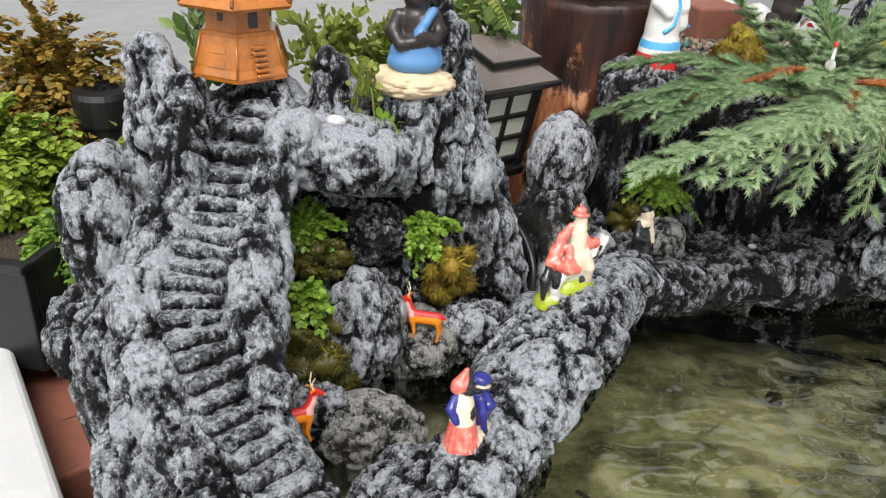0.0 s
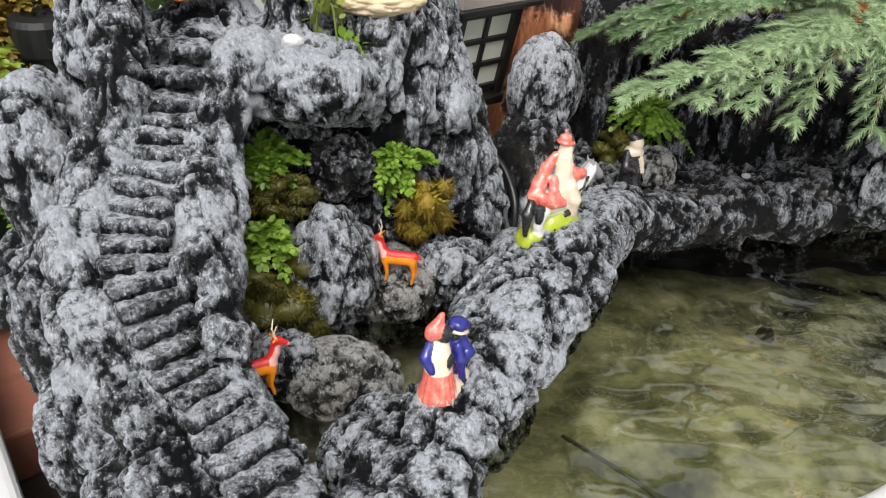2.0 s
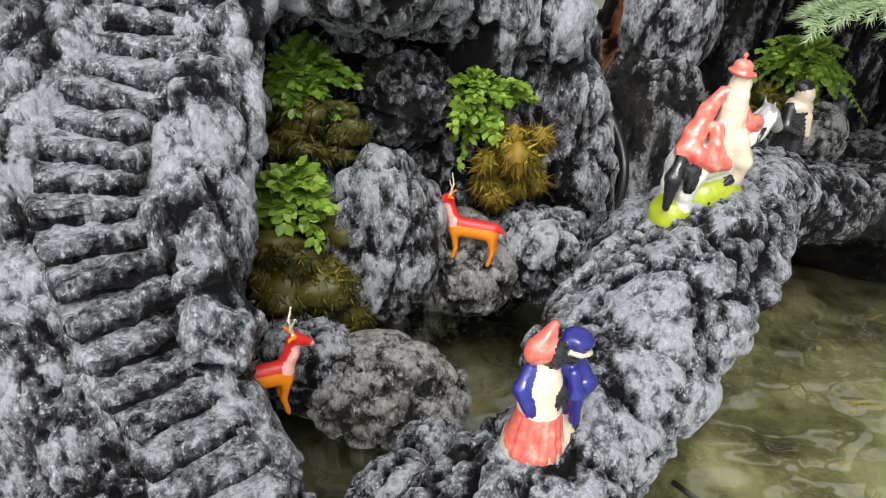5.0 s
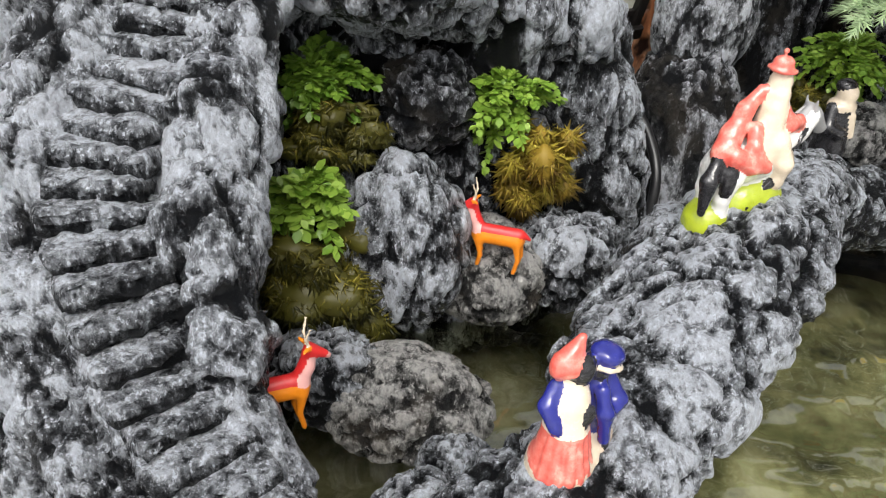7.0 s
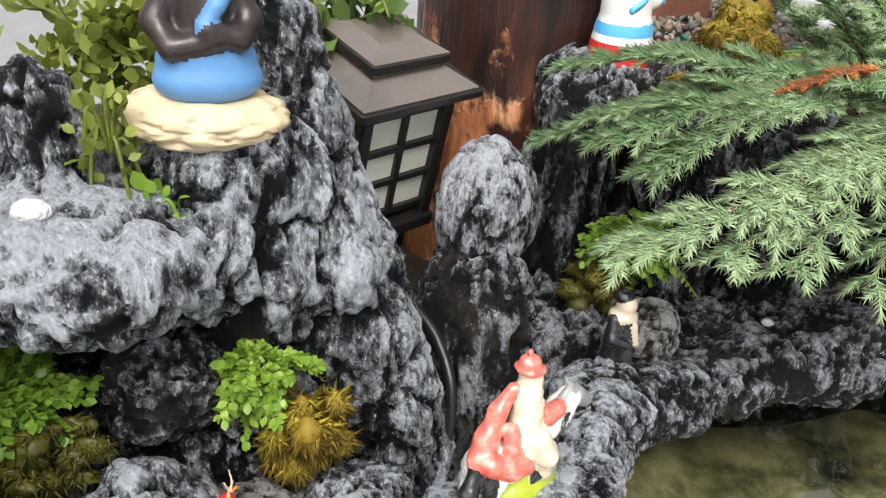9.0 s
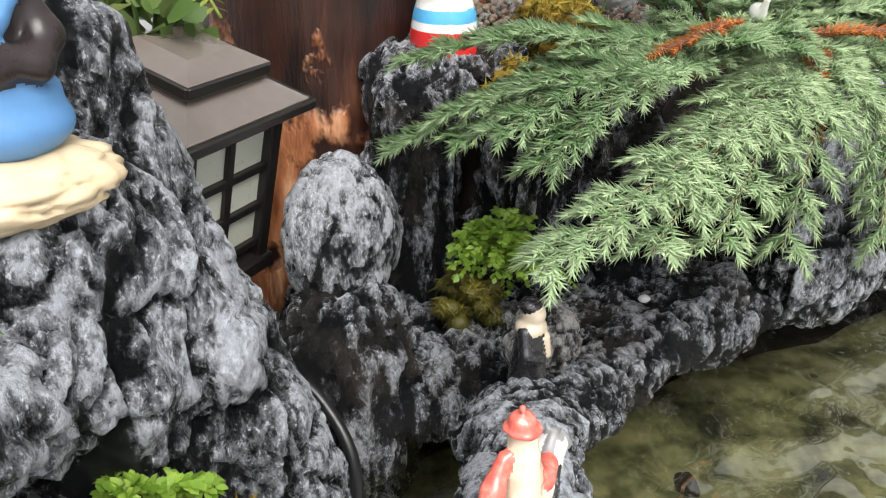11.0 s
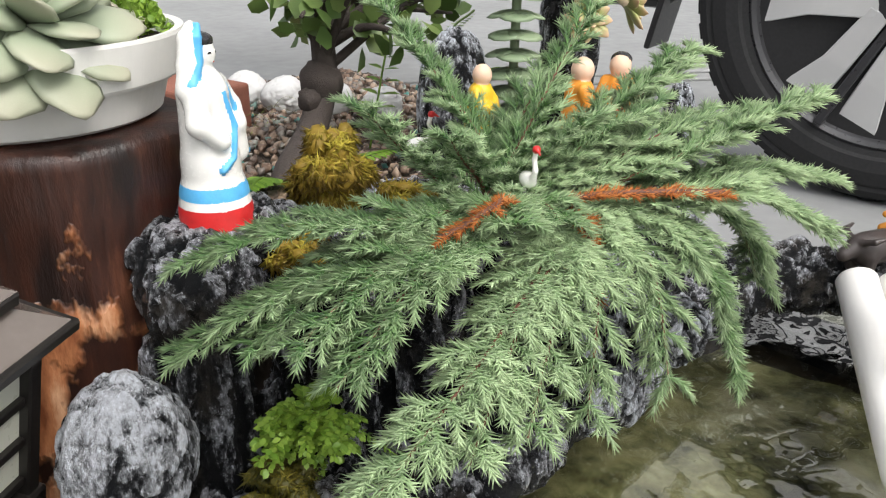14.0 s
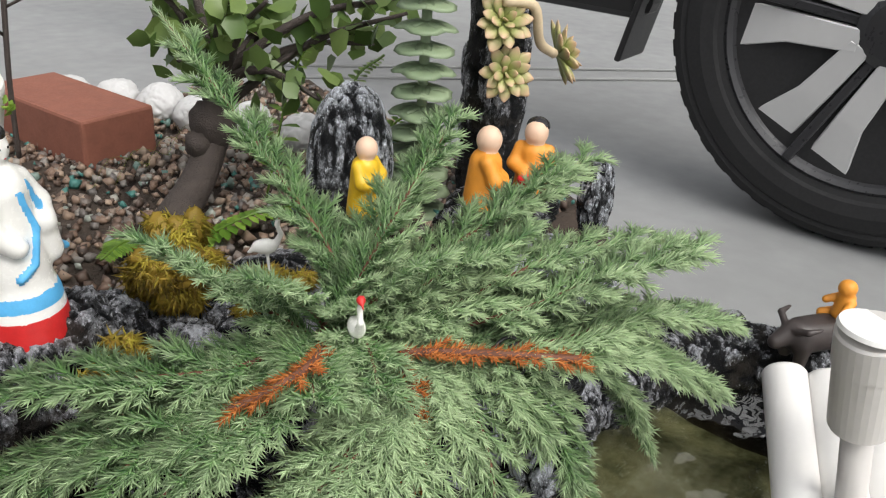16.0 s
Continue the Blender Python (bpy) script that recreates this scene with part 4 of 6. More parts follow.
moss_mound("moss_cushion", (0.450, 0.965, 0.735), (0.032, 0.026, 0.022), 3200, 0.005, MOSS_GOLD, "rusty moss under the juniper", 14)
clump("vine_plant", (-0.058, 0.690, 0.785), (0.020, 0.016, 0.040), 60, 0.010, SHRUB, "small trailing yellow green vine beside the seat stone", seed=15, up=-0.3, stems=8, droop=0.6)
clump("vine_plant", (-0.040, 0.682, 0.752), (0.014, 0.012, 0.032), 34, 0.010, FERN, "small trailing green vine on the rock", seed=16, up=-0.3, stems=6, droop=0.6)

# shrubs behind the tall rock
clump("shrub", (-0.115, 0.900, 0.735), (0.075, 0.06, 0.10), 420, 0.016, SHRUB, "yellow green leafy shrub behind the rock", "shrub", 21, 0.5, 30)
clump("shrub", (-0.030, 0.870, 0.745), (0.075, 0.055, 0.09), 420, 0.014, SHRUB, "fine leaved yellow green shrub behind the rock", "shrub", 22, 0.5, 30)
clump("shrub", (0.060, 0.960, 0.760), (0.07, 0.06, 0.09), 200, 0.024, BROAD, "broad leaved green shrub beside the stump", "shrub", 23, 0.5, 18)
clump("shrub", (-0.255, 0.920, 0.720), (0.06, 0.06, 0.10), 160, 0.026, BROAD, "broad leaved green shrub behind the peak", "shrub", 24, 0.5, 16)
lacy_plant("shrub", (-0.490, 1.010, 0.600), (0.14, 0.09, 0.20), 330, 0.0120, DRYSHRUB, "rusty brown conifer shrub", "shrub", 25)
lacy_plant("shrub", (-0.505, 0.860, 0.575), (0.13, 0.08, 0.15), 300, 0.0125, SHRUB_BRIGHT, "bright green low bush in a black planter", "shrub", 26)
lacy_plant("shrub", (-0.405, 0.780, 0.555), (0.065, 0.05, 0.060), 150, 0.0085, FERN_DARK, "green mossy plant in a black planter", "shrub", 27)
clump("succulent_plant", (-0.352, 0.885, 0.640), (0.03, 0.03, 0.06), 16, 0.030, SHRUB, "pale yellow succulent leaves beside a black pipe", "succulent", 28, 0.5, 4)
frond("fern_frond", [(0.02, 0.84, 0.80), (0.045, 0.82, 0.86), (0.065, 0.80, 0.85), (0.075, 0.785, 0.83)], 0.020, 16, SHRUB, "yellow green fern frond arching over the rock", seed=5)


# ---- the juniper ----
def juniper():
    tree = thing("juniper_bonsai", "low spreading juniper with grey green needles over the pond", "tree")
    rng = np.random.default_rng(77)
    heart = np.array([0.42, 0.845, 0.765])
    part("trunk", tube(bend([(0.44, 0.90, 0.69), (0.435, 0.875, 0.725), heart], 5), [0.013, 0.013, 0.012, 0.012, 0.012, 0.011, 0.011, 0.010, 0.010, 0.010, 0.010], 10), BARK, tree, "dark rough trunk", True)
    # each limb: a line from the heart, and how pale its young growth is
    limbs = [([(0.345, 0.825, 0.792), (0.270, 0.865, 0.790), (0.216, 0.903, 0.772)], 0.10), ([(0.340, 0.815, 0.786), (0.262, 0.855, 0.760), (0.199, 0.896, 0.712)], 0.15),
             ([(0.350, 0.803, 0.788), (0.285, 0.802, 0.780), (0.226, 0.799, 0.752)], 0.12), ([(0.355, 0.792, 0.786), (0.295, 0.780, 0.778), (0.234, 0.772, 0.738)], 0.15),
             ([(0.345, 0.815, 0.780), (0.275, 0.835, 0.765), (0.225, 0.850, 0.730)], 0.12),
             ([(0.415, 0.775, 0.785), (0.328, 0.738, 0.757), (0.255, 0.718, 0.736), (0.197, 0.706, 0.716)], 0.50),
             ([(0.420, 0.770, 0.785), (0.340, 0.735, 0.760), (0.262, 0.700, 0.716)], 0.48), ([(0.422, 0.770, 0.786), (0.360, 0.728, 0.760), (0.301, 0.695, 0.716)], 0.42),
             ([(0.425, 0.768, 0.788), (0.390, 0.722, 0.765), (0.350, 0.692, 0.706)], 0.42), ([(0.440, 0.765, 0.788), (0.435, 0.715, 0.768), (0.421, 0.682, 0.700)], 0.36),
             ([(0.460, 0.755, 0.790), (0.480, 0.700, 0.760), (0.495, 0.671, 0.678)], 0.20), ([(0.480, 0.745, 0.795), (0.535, 0.712, 0.772), (0.565, 0.700, 0.720)], 0.22),
             ([(0.490, 0.735, 0.797), (0.545, 0.700, 0.792), (0.590, 0.675, 0.764)], 0.30), ([(0.490, 0.735, 0.800), (0.555, 0.715, 0.806), (0.622, 0.692, 0.792)], 0.34),
             ([(0.480, 0.765, 0.805), (0.525, 0.722, 0.838), (0.562, 0.684, 0.864)], 0.28), ([(0.470, 0.790, 0.805), (0.535, 0.760, 0.835), (0.592, 0.728, 0.842)], 0.32),
             ([(0.480, 0.810, 0.805), (0.545, 0.808, 0.842), (0.602, 0.800, 0.872)], 0.30), ([(0.435, 0.835, 0.810), (0.462, 0.828, 0.860), (0.494, 0.822, 0.909)], 0.10),
             ([(0.445, 0.865, 0.800), (0.422, 0.915, 0.870), (0.385, 0.975, 0.952)], 0.08), ([(0.395, 0.855, 0.790), (0.355, 0.858, 0.825), (0.324, 0.857, 0.856)], 0.14),
             ([(0.460, 0.830, 0.800), (0.515, 0.805, 0.845), (0.550, 0.788, 0.875)], 0.12), ([(0.445, 0.850, 0.800), (0.480, 0.862, 0.838), (0.525, 0.868, 0.868)], 0.08),
             ([(0.445, 0.820, 0.795), (0.475, 0.790, 0.830), (0.498, 0.765, 0.850)], 0.14),
             ([(0.425, 0.825, 0.795), (0.435, 0.800, 0.825), (0.438, 0.778, 0.845)], 0.10), ([(0.410, 0.840, 0.795), (0.385, 0.835, 0.820), (0.365, 0.825, 0.838)], 0.08),
             ([(0.400, 0.820, 0.790), (0.378, 0.795, 0.800), (0.360, 0.768, 0.800)], 0.10),
             ([(0.420, 0.815, 0.790), (0.408, 0.785, 0.800), (0.392, 0.755, 0.798)], 0.12), ([(0.450, 0.810, 0.795), (0.490, 0.790, 0.805), (0.530, 0.768, 0.808)], 0.12)]
    at, way, size, young = [], [], [], []

    def brush(line, step, length, light, spread_out=0.74):
        """Needles combed forward in turns round a line, fewer beneath it, shorter towards its tip."""
        line = np.asarray(line)
        seg = np.diff(line, axis=0)
        ln = np.linalg.norm(seg, axis=1)
        n = max(6, int(ln.sum() / step))
        u = (np.arange(n) + 0.5) / n * len(seg)
        i = np.minimum(u.astype(int), len(seg) - 1)
        p = line[i] + seg[i] * (u - i)[:, None]
        d = seg[i] / ln[i][:, None]
        flat = np.cross(d, [0, 0, 1.0])
        flat /= np.maximum(np.linalg.norm(flat, axis=1, keepdims=True), 0.2)
        top = np.cross(flat, d)
        turn = np.arange(n) * 2.39996 + rng.normal(0, 0.15, n)
        side = flat * np.cos(turn)[:, None] + top * (0.55 * np.sin(turn) + 0.12)[:, None]
        out = spread_out * rng.uniform(0.85, 1.15, n) * (1 - 0.35 * (u / len(seg)) ** 3)
        at.append(p)
        way.append(side * out[:, None] + d * np.sqrt(np.maximum(0.2, 1 - out ** 2))[:, None] + rng.normal(0, 0.05, (n, 3)))
        size.append(length * rng.uniform(0.85, 1.12, n) * (1 - 0.25 * (u / len(seg)) ** 4))
        young.append(np.clip(light - 0.04 + 0.64 * (u / len(seg)) ** 1.6 + rng.normal(0, 0.06, n), 0, 1))

    for k, (points, light) in enumerate(limbs):
        line = np.array(bend([heart + rng.normal(0, 0.006, 3), *points], 9))
        n = len(line)
        part("limb", tube(line, [0.0023 - 0.0016 * i / (n - 1) for i in range(n)], 6), TWIG, tree, "reddish brown twig", True)
        start = 0.36 if k in (3, 12) else 0.16
        brush(line[int(n * (start + 0.04)):], 0.00062, 0.0098, light)
        count = int(np.linalg.norm(np.diff(line, axis=0), axis=1).sum() / 0.0130)
        for j, u in enumerate(np.linspace(start, 0.97, count)):
            i = min(int(u * (n - 1)), n - 2)
            p, d = line[i], line[i + 1] - line[i]
            d = d / np.linalg.norm(d)
            flat = np.cross(d, [0, 0, 1.0])
            flat /= max(np.linalg.norm(flat), 0.2)
            for sgn in (-1, 1):
                if rng.random() < 0.10:
                    continue
                w = d * 0.80 + flat * sgn * rng.uniform(0.55, 0.75) + rng.normal(0, 0.08, 3) + [0, 0, rng.uniform(-0.05, 0.16)]
                w /= np.linalg.norm(w)
                ln = rng.uniform(0.034, 0.052) * (1.12 - 0.62 * u)
                q = np.array(bend([p, p + w * ln * 0.55 + [0, 0, 0.002], p + w * ln - [0, 0, 0.06 * ln]], 4))
                tone = light + rng.uniform(-0.08, 0.12)
                brush(q, 0.00064, 0.0094, tone)
                for t in (0.30, 0.58) if ln > 0.034 else (0.42,):
                    e = min(int(t * (len(q) - 1)), len(q) - 2)
                    d2 = q[e + 1] - q[e]
                    d2 = d2 / np.linalg.norm(d2)
                    for s2 in (-1, 1):
                        w2 = d2 * 0.85 + np.cross(d2, [0, 0, 1.0]) * s2 * 0.7 + rng.normal(0, 0.08, 3)
                        w2 /= np.linalg.norm(w2)
                        l2 = ln * rng.uniform(0.30, 0.44)
                        brush([q[e], q[e] + w2 * l2 * 0.5, q[e] + w2 * l2], 0.00066, 0.0082, tone + 0.05)
    at, way = np.concatenate(at), np.concatenate(way)
    v, f, y = spread(NEEDLE_V * [0.95, 0.95, 1], NEEDLE_F, at, frames_of(way, rng.uniform(0, 6.28, len(at))), np.concatenate(size), np.concatenate(young))
    y = np.clip(y + np.tile([-0.22, -0.22, -0.22, 0.20], len(at)), 0, 1)
    dress("crown", raw_mesh("crown", v, f, [("young", y)]), NEEDLE, tree, "dense grey green needle sprays")
    # bare rusty stretches and the training wire
    for line in ([(0.405, 0.820, 0.790), (0.366, 0.783, 0.808), (0.338, 0.790, 0.796), (0.308, 0.808, 0.779)], [(0.420, 0.775, 0.800), (0.440, 0.750, 0.806), (0.465, 0.725, 0.808), (0.490, 0.702, 0.808)],
                 [(0.418, 0.768, 0.797), (0.412, 0.752, 0.792), (0.404, 0.738, 0.778), (0.397, 0.728, 0.760)]):
        q = np.array(bend(line, 6))
        twig = part("bare_twig", tube(q, 0.0024, 8), TWIG, tree, "bare rusty twig", True)
        at, way, size, young = [], [], [], []
        brush(q, 0.00040, 0.0075, 0.2, 0.9)
        for i in range(3, len(q) - 1, 2):
            d = q[i + 1] - q[i - 1]
            for sgn in (-1, 1):
                w = d / np.linalg.norm(d) * 0.9 + np.cross(d / np.linalg.norm(d), [0, 0, 1.0]) * sgn * 0.7 + rng.normal(0, 0.15, 3)
                brush(np.array([q[i], q[i] + w * 0.006, q[i] + w * rng.uniform(0.008, 0.014)]), 0.00045, 0.0065, 0.2, 0.85)
        at, way = np.concatenate(at), np.concatenate(way)
        v, f, y = spread(NEEDLE_V, NEEDLE_F, at, frames_of(way, rng.uniform(0, 6.28, len(at))), np.concatenate(size))
        dress("dead_spray", raw_mesh("dead_spray", v, f), RUST, twig, "dry orange needles")
    coil = [(0.47 + 0.012 * math.cos(a), 0.742 + 0.008 * math.sin(a) - 0.0012 * a, 0.793 + 0.010 * math.sin(a * 1.0 + 1)) for a in np.linspace(0, 9, 40)]
    part("wire", tube(coil, 0.0012, 5), BLACK_PLASTIC, tree, "dark training wire", True)
    part("wire", tube(bend([(0.275, 0.745, 0.742), (0.305, 0.745, 0.748), (0.335, 0.755, 0.757)], 6), 0.0018, 6), BLACK_PLASTIC, tree, "dark training wire", True)
    return tree


juniper()


# ---- pot plants and the small tree behind ----
def bonsai_tree():
    tree = thing("small_tree", "little dark trunked tree with broad green leaves", "tree")
    rng = np.random.default_rng(31)
    line = bend([(0.425, 1.135, 0.685), (0.452, 1.155, 0.715), (0.500, 1.185, 0.745), (0.530, 1.20, 0.795), (0.535, 1.21, 0.85)], 6)
    part("trunk", tube(line, [0.020 - 0.007 * i / 24 for i in range(25)], 10), BARK, tree, "dark gnarled trunk", True)
    for c, r in (((0.526, 1.20, 0.792), 0.024), ((0.505, 1.195, 0.778), 0.014)):
        boulder("knot", c, (r, r, r * 1.1), int(c[0] * 1000), "", BARK, 0.35, parent=tree)
    at, way, size = [], [], []
    for k in range(15):
        a = rng.uniform(0, 6.28)
        root = np.array([0.533, 1.205, 0.80 + 0.05 * rng.random()])
        end = root + [0.13 * math.cos(a) + 0.07, 0.10 * math.sin(a) - 0.02, rng.uniform(-0.01, 0.15)]
        q = bend([root, (root + end) / 2 + [0, 0, 0.02], end], 5)
        part("branch", tube(q, [0.006 - 0.004 * i / 10 for i in range(11)], 6), BARK, tree, smooth=True)
        for j in range(16):
            i = rng.integers(3, len(q))
            at.append(q[i] + rng.normal(0, 0.010, 3))
            way.append(rand_dirs(rng, 1, -0.1)[0])
            size.append(rng.uniform(0.018, 0.032))
    v, f, y = spread(LEAF_V * [1.25, 1, 1], LEAF_F, np.array(at), frames_of(np.array(way), rng.uniform(0, 6.28, len(at))), size)
    dress("crown", raw_mesh("leaves", v, f), BROAD, tree, "broad green leaves", True)


bonsai_tree()


def rosette(parent, c, r, leaves, material, seed, tilt=(0, 0, 1), tip=0.4, wide=1.0, droop=0.85):
    """A succulent rosette: fleshy pointed leaves in rings, each a part."""
    bm = lathe([(0.0, 0.0), (0.08, 0.06), (0.15, 0.30), (0.22, 0.60), (0.19, 0.80), (0.07, 0.95), (0.0, 1.0)], 10)
    for v in bm.verts:
        v.co.x *= wide
        v.co.y = v.co.y * 0.36 + 0.10 * v.co.z ** 2
    me = bpy.data.meshes.new("leaf")
    bm.to_mesh(me)
    bm.free()
    me.attributes.new("young", "FLOAT", "POINT").data.foreach_set("value", np.array([min(1, max(0, (v.co.z - 0.6) * 2.4)) * tip for v in me.vertices], np.float32))
    me.materials.append(material)
    me.polygons.foreach_set("use_smooth", np.ones(len(me.polygons), bool))
    rng = np.random.default_rng(seed)
    axis = Vector(tilt).normalized()
    side = axis.orthogonal().normalized()
    for k in range(leaves):
        a, out = k * 2.39996, math.sqrt((k + 0.5) / leaves)
        flat = Matrix.Rotation(a, 3, axis) @ side
        d = (flat * out + axis * (1.05 - out * droop)).normalized()
        across = axis.cross(flat).normalized()
        up = d.cross(across).normalized()
        size = r * (0.5 + 0.5 * out) * rng.uniform(0.9, 1.08)
        ob = new("leaf", me)
        ob.parent = parent
        m = Matrix((across, -up, d)).transposed() if up.dot(axis) > 0 else Matrix((-across, up, d)).transposed()
        ob.matrix_basis = Matrix.Translation(c) @ m.to_4x4() @ Matrix.Scale(size, 4)


stump = thing("tree_stump", "dark reddish brown tree stump with torn orange bark", "stump")
bm = lathe([(0.125, 0.44), (0.118, 0.56), (0.106, 0.66), (0.100, 0.74), (0.100, 0.815), (0.094, 0.822), (0.0, 0.823)], 96)
bmesh.ops.subdivide_edges(bm, edges=[e for e in bm.edges if abs(e.verts[0].co.z - e.verts[1].co.z) > 0.03], cuts=8)
for v in bm.verts:
    p = v.co
    a = math.atan2(p.y, p.x)
    if p.z < 0.82:
        k = 1 + 0.035 * noise.noise((math.cos(a) * 3, math.sin(a) * 3, p.z * 4)) + 0.02 * noise.noise((math.cos(a) * 14, math.sin(a) * 14, p.z * 7))
        p.x, p.y = p.x * k, p.y * k
m, nt, b = nodes_of("torn_wet_wood", 0.4)
grain = tex(nt, 30, 6, 0.65, (1, 1, 0.22))
patch = tex(nt, 13, 5, 0.6, (1, 1, 0.6))
c1 = ramp(nt, grain, [(0.38, (0.010, 0.005, 0.004)), (0.54, (0.038, 0.013, 0.008)), (0.70, (0.12, 0.045, 0.024))])
sep = nt.nodes.new("ShaderNodeSeparateXYZ")
tc = nt.nodes.new("ShaderNodeTexCoord")
nt.links.new(tc.outputs["Object"], sep.inputs[0])
low = calc(nt, "MULTIPLY_ADD", sep.outputs[2], -3.2)
low.node.inputs[2].default_value = 2.72
torn = ramp(nt, calc(nt, "ADD", patch, calc(nt, "MULTIPLY", low, 0.35)), [(0.68, (0, 0, 0)), (0.74, (1, 1, 1))])
c2 = ramp(nt, tex(nt, 45, 5, 0.6, (1, 1, 0.3)), [(0.38, (0.16, 0.050, 0.020)), (0.54, (0.42, 0.17, 0.075)), (0.68, (0.68, 0.40, 0.24))])
nt.links.new(mix(nt, torn, c1, c2), b.inputs["Base Color"])
bump(nt, b, calc(nt, "ADD", grain, calc(nt, "MULTIPLY", torn, 0.5)), 0.8, 0.006)
ob = part("trunk", bm, m, stump, smooth=True)
stump.location = (0.218, 1.105, 0.0)

pot = thing("flower_pot", "worn white round flower pot standing on a stump", "pot")
pot.location = (0.205, 1.125, 0.824)
part("pot_body", lathe([(0.0, 0.0), (0.094, 0.0), (0.099, 0.003), (0.106, 0.026), (0.107, 0.028), (0.114, 0.029), (0.1155, 0.031), (0.121, 0.060), (0.1205, 0.063), (0.114, 0.062), (0.109, 0.044), (0.0, 0.042)], 72), POT_WHITE, pot, smooth=False)
part("potting_soil", lathe([(0.110, 0.050), (0.06, 0.054), (0.0, 0.056)], 40), SOIL, pot)
plant = thing("succulent_rosette", "pale grey green succulent rosette with pink tips in a pot", "succulent")
rosette(plant, (0.195, 1.050, 0.898), 0.085, 26, SUCCULENT, 4, (0.25, -0.55, 0.8), 0.35, 1.35, 1.15)
plant = thing("succulent_rosette", "smaller pale succulent rosette with pink tips in a pot", "succulent")
rosette(plant, (0.245, 1.105, 0.905), 0.06, 20, SUCCULENT, 5, (0.5, -0.4, 0.8), 0.5, 1.3, 1.0)
clump("stonecrop_plant", (0.288, 1.100, 0.880), (0.040, 0.050, 0.028), 700, 0.0075, FERN, "bright green stonecrop spilling over a pot", "succulent", 33, 0.4, 22)

# stacked succulent tower, succulents on a dark post
tower = thing("tower_succulent", "tall grey green succulent with leaves stacked like a pagoda", "succulent")
tower.location = (0.655, 1.035, 0.73)
for k in range(15):
    z = 0.006 + k * 0.0195
    r = 0.031 * (1 - 0.013 * k)
    bm = bmesh.new()
    for a in range(4):
        ang = math.pi / 2 * a + (math.pi / 4 if k % 2 else 0)
        bm2 = lathe([(0.0, -0.0022), (0.5, -0.0012), (0.72, 0.0), (0.5, 0.0016), (0.0, 0.0022)], 10)
        bm2.transform(pose(0.5 * r * math.cos(ang), 0.5 * r * math.sin(ang), z, 0, 0, math.degrees(ang)) @ pose(0, 0, 0, 0, 14, 0) @ Matrix.Diagonal((r * 0.85, r * 1.0, 1.3, 1)))
        tmp = bpy.data.meshes.new("tmp")
        bm2.to_mesh(tmp)
        bm2.free()
        bm.from_mesh(tmp)
        bpy.data.meshes.remove(tmp)
    part("leaf_tier", bm, STACKED, tower, smooth=True)
part("stem", tube([(0, 0, -0.03), (0, 0, 0.285)], 0.005, 8), STACKED, tower, smooth=True)

post = thing("rock_post", "slim black rock post with succulents growing on it", "rock")
c = Clay((0.70, 0.98, 0.66), (0.84, 1.12, 1.02), 0.005)
c.rod((0.775, 1.055, 0.68), (0.765, 1.05, 1.0), 0.036, 0.028)
dress("post_body", rock_skin("post_body", c, 51, 0.006, 0.004, 0.002, 0.3), ROCK_DARK, post, "", True)
for c, r, tl in (((0.722, 1.005, 0.915), 0.032, (-0.4, -0.7, 0.5)), ((0.728, 1.000, 0.868), 0.030, (-0.5, -0.8, 0.2)), ((0.822, 1.020, 0.872), 0.040, (0.7, -0.6, 0.3)), ((0.715, 1.02, 0.965), 0.034, (-0.6, -0.5, 0.6))):
    s = thing("succulent_rosette", "yellow green succulent rosette with pink tips", "succulent")
    rosette(s, c, r, 22, SUCCULENT_WARM, int(r * 1000), tl, 1.0)
part("hanging_stem", tube(bend([(0.715, 1.00, 0.935), (0.745, 0.99, 0.93), (0.765, 0.995, 0.895), (0.80, 1.005, 0.878)], 6), 0.005, 8), SAND, post, "knobbly tan stem", True)
for k, (a, bb, cc) in enumerate((((0.60, 1.10, 0.74), (0.63, 1.11, 0.84), (0.66, 1.10, 0.87)), ((0.62, 1.10, 0.74), (0.68, 1.10, 0.80), (0.72, 1.08, 0.80)), ((0.56, 1.16, 0.72), (0.60, 1.17, 0.84), (0.64, 1.16, 0.90)),
                                 ((0.45, 1.13, 0.70), (0.50, 1.10, 0.735), (0.56, 1.10, 0.735)), ((0.44, 1.15, 0.70), (0.40, 1.12, 0.73), (0.37, 1.10, 0.73)))):
    frond("fern_frond", [a, bb, cc], 0.026, 16, FERN_DARK if k else BROAD, "green fern frond among the back stones", seed=60 + k)
for k, (x, y) in enumerate(((0.50, 1.33), (0.46, 1.31), (0.54, 1.36), (0.43, 1.30))):
    frond("grass_blade", [(x, y, 0.70), (x + 0.02, y - 0.02, 0.745), (x + 0.055, y - 0.03, 0.735)], 0.004, 3, SHRUB, "thin pale green grass blade", "grass", 80 + k)
# thin bare twig by the brick
twig = thing("bare_sapling", "thin bare sapling with a few buds", "sapling")
part("stem", tube(bend([(0.40, 1.43, 0.70), (0.405, 1.43, 0.80), (0.42, 1.44, 0.92), (0.43, 1.45, 1.0)], 5), 0.003, 6), BARK, twig, smooth=True)
for a, bb in (((0.41, 1.435, 0.84), (0.37, 1.42, 0.89)), ((0.412, 1.435, 0.87), (0.47, 1.42, 0.90)), ((0.418, 1.44, 0.905), (0.47, 1.43, 0.95))):
    part("branch", tube([a, bb], [0.0018, 0.001], 5), BARK, twig, smooth=True)


